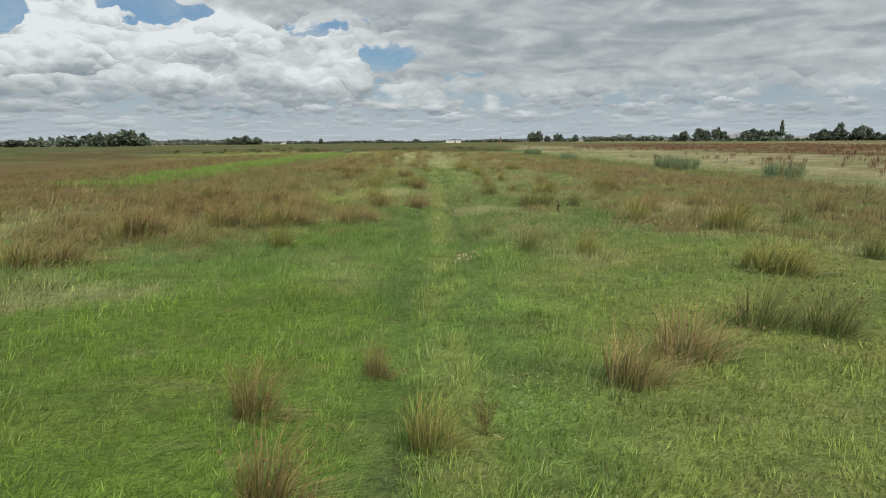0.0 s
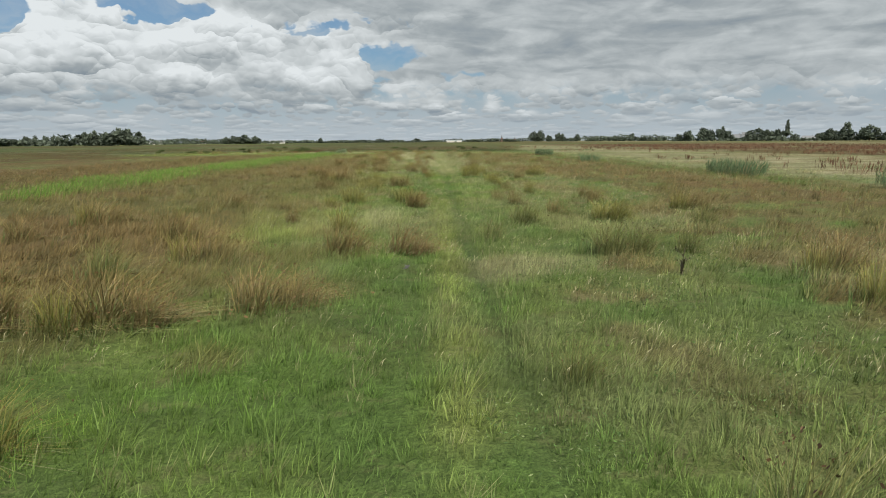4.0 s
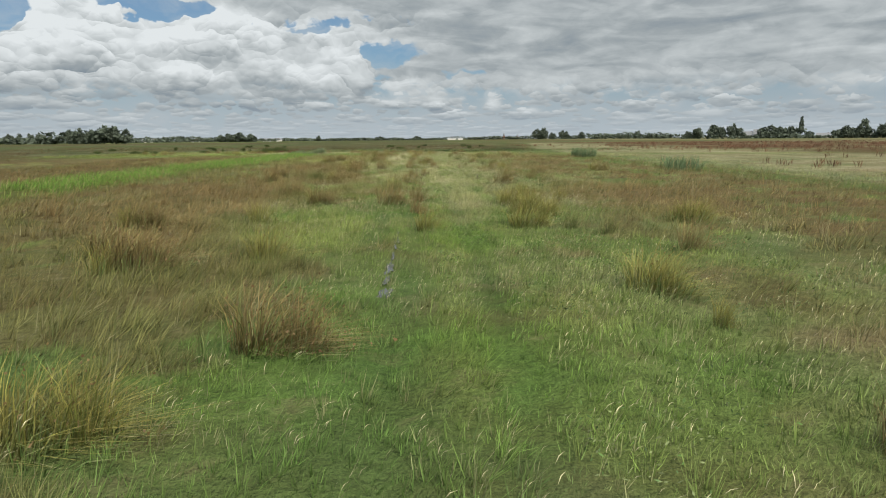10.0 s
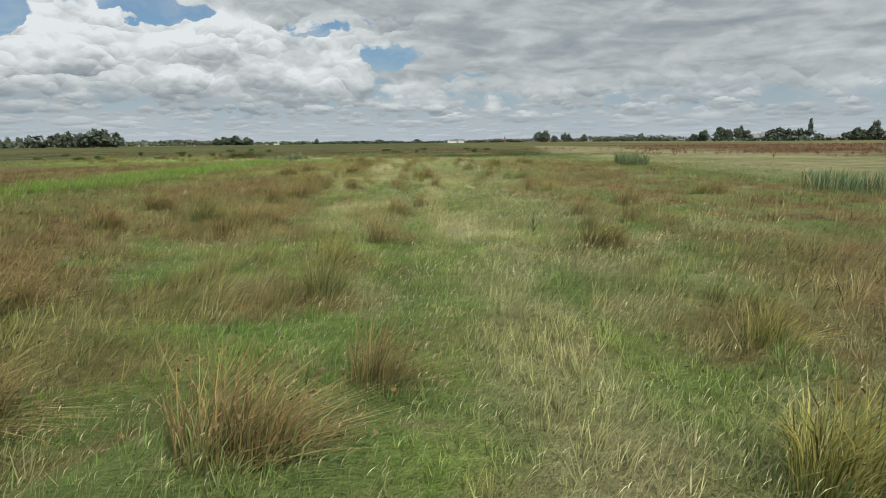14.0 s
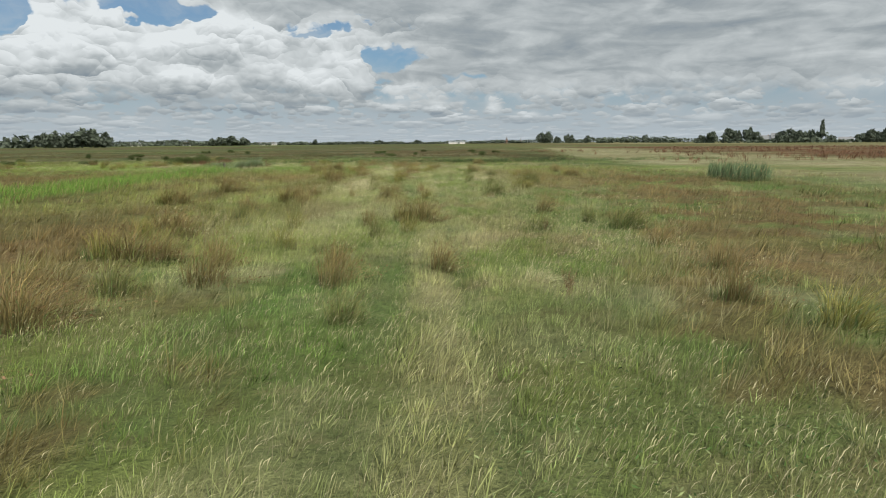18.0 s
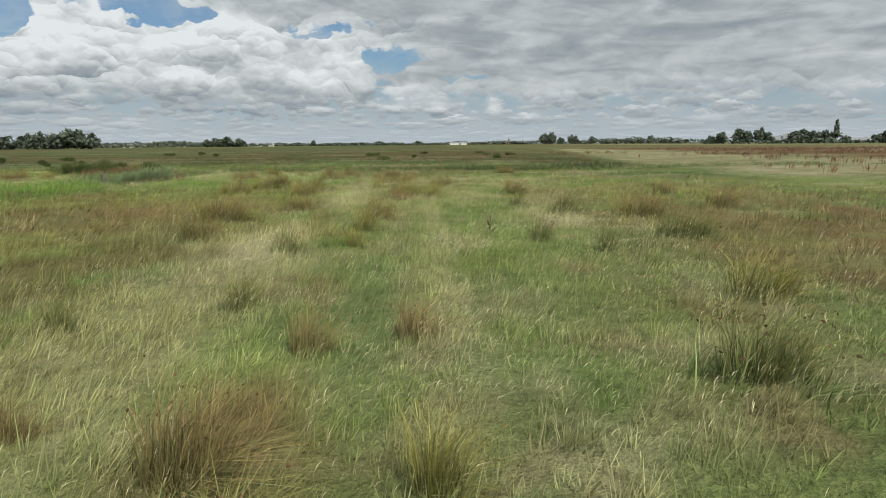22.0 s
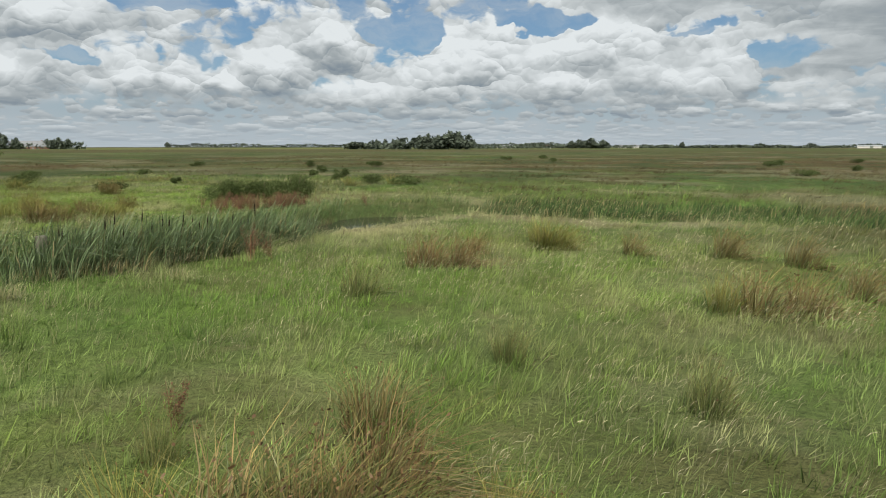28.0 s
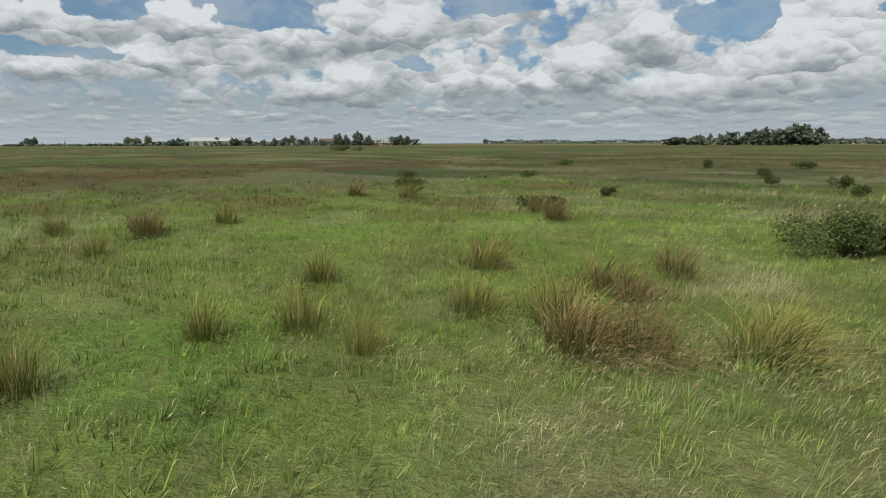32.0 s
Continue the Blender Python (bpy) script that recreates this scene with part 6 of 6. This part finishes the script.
building("farm_barn", "large grey-green barn with a pale sheet roof", -775, 321, 48, 20, 5.5, 4.2, M_GREENWALL, M_SHEET, 66, 0, False)
building("farm_shed", "low shed with a pale roof by the far farm", -763, 368, 25, 12, 3.6, 2.6, M_GREENWALL, M_SHEET, 64, 0, False)
building("farm_shed", "low white shed by the far farm", -805, 275, 21, 10, 2.6, 1.8, M_WHITE, M_SHEET, 70, 0, False)
building("farm_shed", "grey shed between far trees", -747, 378, 18, 10, 3.0, 2.2, M_GREENWALL, M_SLATE, 64, 0, False)
building("farmhouse", "red-roofed brick house in the hamlet", -716, 435, 17, 9, 3.6, 4.6, M_BRICK, M_TILE, 58)
building("farmhouse", "wide farmhouse with a big grey roof", -677, 482, 35, 14, 3.0, 5.6, M_BRICK, M_SLATE, 54)
for cx, cy, tall in ((197, 1487, 15.0), (227, 1483, 11.0)):
    root = tagged(new("church_tower"), "tiny church tower with a pointed spire", "church")
    root.matrix_basis = pose(cx, cy, 0)
    part("tower", box_mesh("tower", 4.5, 4.5, tall * .55, M_BRICK, z0=-.2), root)
    part("spire", round_mesh("spire", ((0, 0, tall * .54, 2.6), (0, 0, tall * .8, 1.1), (0, 0, tall * 1.05, .1)), M_SLATE, 6), root)
mast = tagged(new("mast", round_mesh("mast", ((0, 0, -.3, .5), (0, 0, 7, .35), (0, 0, 14, .2)), M_SLATE, 6)), "thin grey mast on the horizon", "mast")
mast.matrix_basis = pose(-1115, 190, 0)

# ---- by the creek: docks, bushes, post; and what lies along the track ----
RUSTY = np.array((.150, .080, .045))


def dock_mesh(n, tall, rng, colour):
    """Upright stalks set with clusters of rust-red seed."""
    at = []
    for _ in range(n):
        a, l = rng.uniform(0, 6.28), rng.uniform(.08, .42)
        h = tall * rng.uniform(.6, 1.05)
        k = int(125 * h / tall)
        s = np.sort(rng.uniform(.28, 1, k))
        at.append(np.stack([math.cos(a) * l * h * s * .9 + .15 * h * s, math.sin(a) * l * h * s * .9, h * s * (1 - .3 * l)], 1) + rng.normal(0, .032, (k, 3)))
    return head_mesh("seed_plume", np.concatenate(at), .0125, colour, rng)


DOCKS = []
for v in range(4):
    rng = np.random.default_rng(700 + v)
    root = tagged(new("dock_plant"), "rust-red dock gone to seed beside the creek", "dock", "red docks by the creek")
    me, _ = stem_mesh("stalk_tuft", 12, .08, .85, .4, .15, np.array((.16, .10, .05)), RUSTY, .010, rng)
    tagged(part("stalk_tuft", me, root), kind="stuff")
    tagged(part("seed_plume", dock_mesh(9, .9, rng, RUSTY if v % 2 else RUSTY * .35 + BROWN * .75), root), kind="stuff")
    part("leaf_rosette", ribbon_mesh("leaf_rosette", 7, rng, .35, .05, np.array((.12, .13, .05)), 1.6, M_BLADE, 4), root)
    DOCKS.append([root, False])


def dock(x, y, s, rng):
    entry = DOCKS[rng.integers(0, 4)]
    m = Matrix.Translation((x, y, ground_z(x, y))) @ Matrix.Rotation(rng.uniform(0, 6.28), 4, "Z") @ Matrix.Diagonal((s, s, s, 1))
    return place(entry, m)


rng = np.random.default_rng(5)
for k in range(76):
    t = (k + .5) / 76
    t = t * .42 if k % 5 < 2 else .52 + .48 * t          # a thin group, and a denser, taller one
    dock(-24.6 + 4.4 * t + rng.normal(0, .3), 154.3 - .3 * t + rng.normal(0, .6), rng.uniform(.45, .8) if t < .45 else rng.uniform(.65, 1.05), rng)
for px, py, s in ((-14.07, 146.0, 1.0), (-13.85, 146.35, .7), (-8.3, 139.6, .6), (-22.6, 151.2, .5), (-19.8, 157.9, .7), (.57, 5.3, .55), (4.13, 89.4, .6), (5.3, 97.2, .5)):
    dock(px, py, s, rng)


def sorrel_rows(name, x0, x1, y0, y1, count, seed):
    rng = np.random.default_rng(seed)
    x, y = rng.uniform(x0, x1, count), rng.uniform(y0, y1, count)
    k = fbm(x * .5, y, 9.0, seed) > .50 + .12 * np.clip((60 - x) / 40, 0, 1)
    x, y = x[k], y[k]
    per = 10
    n = len(x) * per
    bx, by = np.repeat(x, per) + rng.normal(0, .22, n), np.repeat(y, per) + rng.normal(0, .22, n)
    col = RUSTY * rng.uniform(.7, 1.4, n)[:, None] * np.repeat(rng.uniform(.6, 1.2, len(x)), per)[:, None]
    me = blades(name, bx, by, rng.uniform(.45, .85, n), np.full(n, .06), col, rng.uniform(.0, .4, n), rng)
    return tagged(new(name, me), "dark red sorrel standing in the straw meadow", "sorrel", kind="stuff")


sorrel_rows("sorrel", 30, 75, 20, 250, 900, 401)
sorrel_rows("sorrel", 75, 200, 60, 330, 4000, 402)

# two willow bushes
BUSH_GREEN = np.array((.095, .125, .045))
for k, (bx, by, wide, tall) in enumerate(((-27.4, 157.2, 1.1, 1.15), (-25.0, 159.2, 1.1, 1.25), (-26.3, 158.4, .8, 1.0))):
    rng = np.random.default_rng(800 + k)
    root = tagged(new("willow_bush"), "rounded green willow bush behind the docks", "bush", "willow bushes by the creek")
    root.matrix_basis = pose(bx, by, ground_z(bx, by), 0, 0, 40 * k)
    blobs = [(rng.normal(0, wide * .42), rng.normal(0, wide * .42), rng.uniform(.28, .68) * tall, .48 * wide * rng.uniform(.7, 1.1), .34 * tall) for _ in range(11)]
    part("foliage", leaf_mesh("foliage", blobs, 11000, .030, BUSH_GREEN * 1.0, rng), root)
    for s in range(6):
        a = s * 1.05
        part("stem", round_mesh("stem", ((.1 * math.cos(a), .1 * math.sin(a), -.05, .02), (.35 * math.cos(a), .35 * math.sin(a), .5 * tall, .013), (.5 * math.cos(a), .5 * math.sin(a), .85 * tall, .005)), M_BARK, 5), root)
SMALL_BUSHES = ((-45.0, 184.4, .8, .75), (-41.5, 179.2, .55, .6), (-36.7, 177.6, .75, .75), (-34.4, 173.7, .6, .6), (-40.8, 164.4, .45, .4), (-47.4, 157.9, 1.1, .7),
                (-52.0, 160.5, 1.3, .6), (-38.4, 158.5, 1.2, .65), (-30.0, 172.0, 1.3, .7), (-26.0, 171.0, 1.5, .6), (-55.0, 172.0, 1.0, .6), (-62.0, 166.0, 1.2, .6),
                # the one at (-206, 226) is a brown hump in the field, drawn as a bush
                (-206, 226, 5.0, 2.0), (-70, 190, 1.2, .7))
rng = np.random.default_rng(44)
FAR_BUSHES = tuple((float(rng.uniform(-70, 22)), float(rng.uniform(176, 262)), float(rng.uniform(.8, 1.7)), float(rng.uniform(.6, 1.0))) for _ in range(14))
for k, (bx, by, wide, tall) in enumerate(SMALL_BUSHES + FAR_BUSHES):
    rng = np.random.default_rng(900 + k)
    root = tagged(new("scrub_bush"), "small dark scrub bush in the wet pasture", "bush", "scrub in the pasture")
    root.matrix_basis = pose(bx, by, ground_z(bx, by))
    blobs = [(rng.normal(0, wide * .3), rng.normal(0, wide * .3), rng.uniform(.3, .65) * tall, .4 * wide, .38 * tall) for _ in range(6)]
    part("foliage", leaf_mesh("foliage", blobs, 1500, .036 * max(1, wide), BUSH_GREEN * rng.uniform(.65, 1.0), rng), root)
    part("stem", round_mesh("stem", ((0, 0, -.05, .03), (.03, 0, .3 * tall, .02), (0, .04, .7 * tall, .008)), M_BARK, 5), root)

# weathered post at the ditch
M_POST = grained("weathered_post", (.125, .122, .088), .9, .15, 9.0, .35, (30, .8, .01), (1, 1, .12))
rng = np.random.default_rng(3)
rings = []
for k in range(10):
    z = -1.0 + 1.6 * k / 9
    rings.append((.012 * math.sin(k * .9), .010 * math.cos(k * 1.3), z, .118 - .004 * k / 9 + rng.uniform(-.003, .003)))
rings += [(.0, .0, .615, .108), (.0, .0, .625, .09)]
post = tagged(new("fence_post"), "thick grey weathered timber post in the reeds", "post")
post.matrix_basis = pose(-17.67, 143.49, 0, 1.5, -2.0, 20)
part("shaft", round_mesh("shaft", rings, M_POST, 20), post)
for k in range(5):
    a = k * 1.27 + .3
    part("crack", box_mesh("crack", .006, .004, .30 + .1 * (k % 3), M_HEAD, .115 * math.cos(a), .115 * math.sin(a), .08 + .05 * k), post, "dark drying crack")

# dead log and pale dry clump beside the track
M_LOG = grained("dry_log", (.20, .165, .12), .95, .1, 5.0, .75, (14, 1.0, .05), (1, 1, .35))
log = tagged(new("log"), "pale rotting log lying in the grass", "log")
log.matrix_basis = look((5.47, 120.35, -.01), (5.52, 121.6, .02))
bits = [(.02 * math.sin(k), .02 * math.cos(k * 1.7), -k * .145, (.10, .13, .115, .14, .12, .135, .10, .115, .06)[k]) for k in range(9)]
part("trunk_piece", round_mesh("trunk_piece", bits[::-1], M_LOG, 14), log)
for k, (t, a) in enumerate(((.4, .4), (.9, 2.1), (1.2, 5.2), (.7, 3.6), (.2, 1.2))):
    part("branch_stub", round_mesh("branch_stub", ((.1 * math.cos(a), .1 * math.sin(a), -t, .035), (.2 * math.cos(a), .2 * math.sin(a), -t - .03, .025), (.26 * math.cos(a), .26 * math.sin(a), -t - .05, .012)), M_LOG, 7), log)


def dry_clump(name, label, x, y, r, tall, n, low, high, seed, lean=.85, splay=.35):
    rng = np.random.default_rng(seed)
    me, _ = stem_mesh(name, n, r, tall, splay, lean, low, high, .008, rng, .6)
    ob = tagged(new(name, me), label, "grass")
    ob.matrix_basis = pose(x, y, ground_z(x, y))
    return ob


for k, (px, py, r, tall) in enumerate(((6.26, 121.7, .35, .42), (6.7, 122.3, .35, .42), (5.9, 122.6, .25, .36), (3.76, 90.35, .22, .35), (-15.2, 141.5, .3, .4), (-13.9, 144.0, .3, .38))):
    dry_clump("dry_grass_clump", "bleached clump of dead grass", px, py, r, tall, 260, STRAW * .9, PALE * 1.25, 600 + k)
for k, (px, py) in enumerate(((1.09, 41.1), (1.13, 39.5), (1.02, 40.3), (.80, 13.2), (.98, 13.45), (1.16, 13.55))):
    rng = np.random.default_rng(640 + k)
    root = tagged(new("faded_flower_clump"), "small clump of faded cream flower heads", "flower")
    root.matrix_basis = pose(px, py, ground_z(px, py))
    me, tips = stem_mesh("flower_stalk", 24, .12, .3, .4, .2, GREEN * .8, np.array((.3, .24, .18)), .005, rng)
    tagged(part("flower_stalk", me, root), kind="stuff")
    tagged(part("flower_head", head_mesh("flower_head", tips[:18], .026, np.array((.40, .33, .20)), rng), root), kind="stuff")

# dark thistles gone to seed
for k, (px, py, tall) in enumerate(((3.74, 120.1, .55), (4.1, 73.8, .6), (5.0, 22.2, .5))):
    rng = np.random.default_rng(660 + k)
    root = tagged(new("thistle"), "dark withered thistle standing above the grass", "thistle", "thistles by the track")
    root.matrix_basis = pose(px, py, ground_z(px, py))
    part("stalk", round_mesh("stalk", ((0, 0, -.05, .010), (.02, 0, tall * .6, .007), (.05, 0, tall, .004)), M_BARK, 5), root)
    for b in range(6):
        a, z = rng.uniform(0, 6.28), tall * rng.uniform(.3, .85)
        l = tall * rng.uniform(.2, .4)
        tip = (.03 + l * math.cos(a), l * math.sin(a), z + l * .8)
        part("branch", round_mesh("branch", ((.02, 0, z, .006), (*[(p + q) / 2 for p, q in zip(tip, (.02, 0, z - .02))], .004), (*tip, .002)), M_BARK, 4), root)
        part("flower_head", round_mesh("flower_head", ((tip[0], tip[1], tip[2] - .01, .004), (tip[0], tip[1], tip[2] + .006, .007), (tip[0], tip[1], tip[2] + .018, .006), (tip[0], tip[1], tip[2] + .03, .003)), M_HEAD, 6), root)
    part("leaf_rosette", ribbon_mesh("leaf_rosette", 9, rng, .28, .035, np.array((.07, .085, .04)), 1.5, M_BLADE, 4), root)
    for b in range(10):
        leaf = part("stem_leaf", ribbon_mesh("stem_leaf", 1, rng, .20, .03, np.array((.075, .07, .04)), 1.5, M_BLADE, 4, 0), root)
        leaf.matrix_basis = pose(.02, 0, tall * (.15 + .07 * b), 0, 0, b * 137)

# standing water in the wheel rut
M_PUDDLE, UNT, UB = mat("puddle_water", .04, 1.0)
UB.inputs["Base Color"].default_value = (.07, .07, .064, 1)
bump(UNT, UB, tex(UNT, 30.0, 3.0), .2, .006)
UNT.links.new(remap(UNT, tex(UNT, 14.0, 3.0), .50, .64, .03, .22), UB.inputs["Roughness"])


def puddle(x, y, half, long, seed):
    rng = np.random.default_rng(seed)
    bm = bmesh.new()
    gy_, gx_ = np.meshgrid(np.linspace(y - long, y + long, 9), (x - .2, x, x + .2))
    z = float(height(gx_, gy_).mean()) + .018
    ring = []
    for k in range(64):
        a = 6.2832 * k / 64
        r = .9 + .32 * math.sin(5 * a + seed) * math.sin(3 * a + 2 * seed) + .12 * math.sin(11 * a + 3 * seed) + rng.uniform(-.05, .05)
        ca, sa_ = math.cos(a), math.sin(a)
        ring.append(bm.verts.new((x + half * r * math.copysign(abs(ca) ** .6, ca) + half * .35 * math.sin(2 * sa_ + seed), y + long * r * math.copysign(abs(sa_) ** .7, sa_), z)))
    bm.faces.new(ring)
    me = bpy.data.meshes.new("puddle")
    bm.to_mesh(me)
    bm.free()
    me.materials.append(M_PUDDLE)
    return tagged(new("puddle", me), "narrow puddle of standing water in a rut", "water", kind="structure")


for k, (px, py, half, long) in enumerate(((.28, 48.9, .10, .40), (.25, 49.7, .045, .4), (.25, 50.7, .075, .55), (.28, 52.0, .035, .45), (.30, 53.1, .03, .3), (.31, 54.1, .085, .45), (.29, 55.3, .025, .3), (-.08, 23.6, .06, .25))):
    puddle(px, py, half, long, 50 + k)
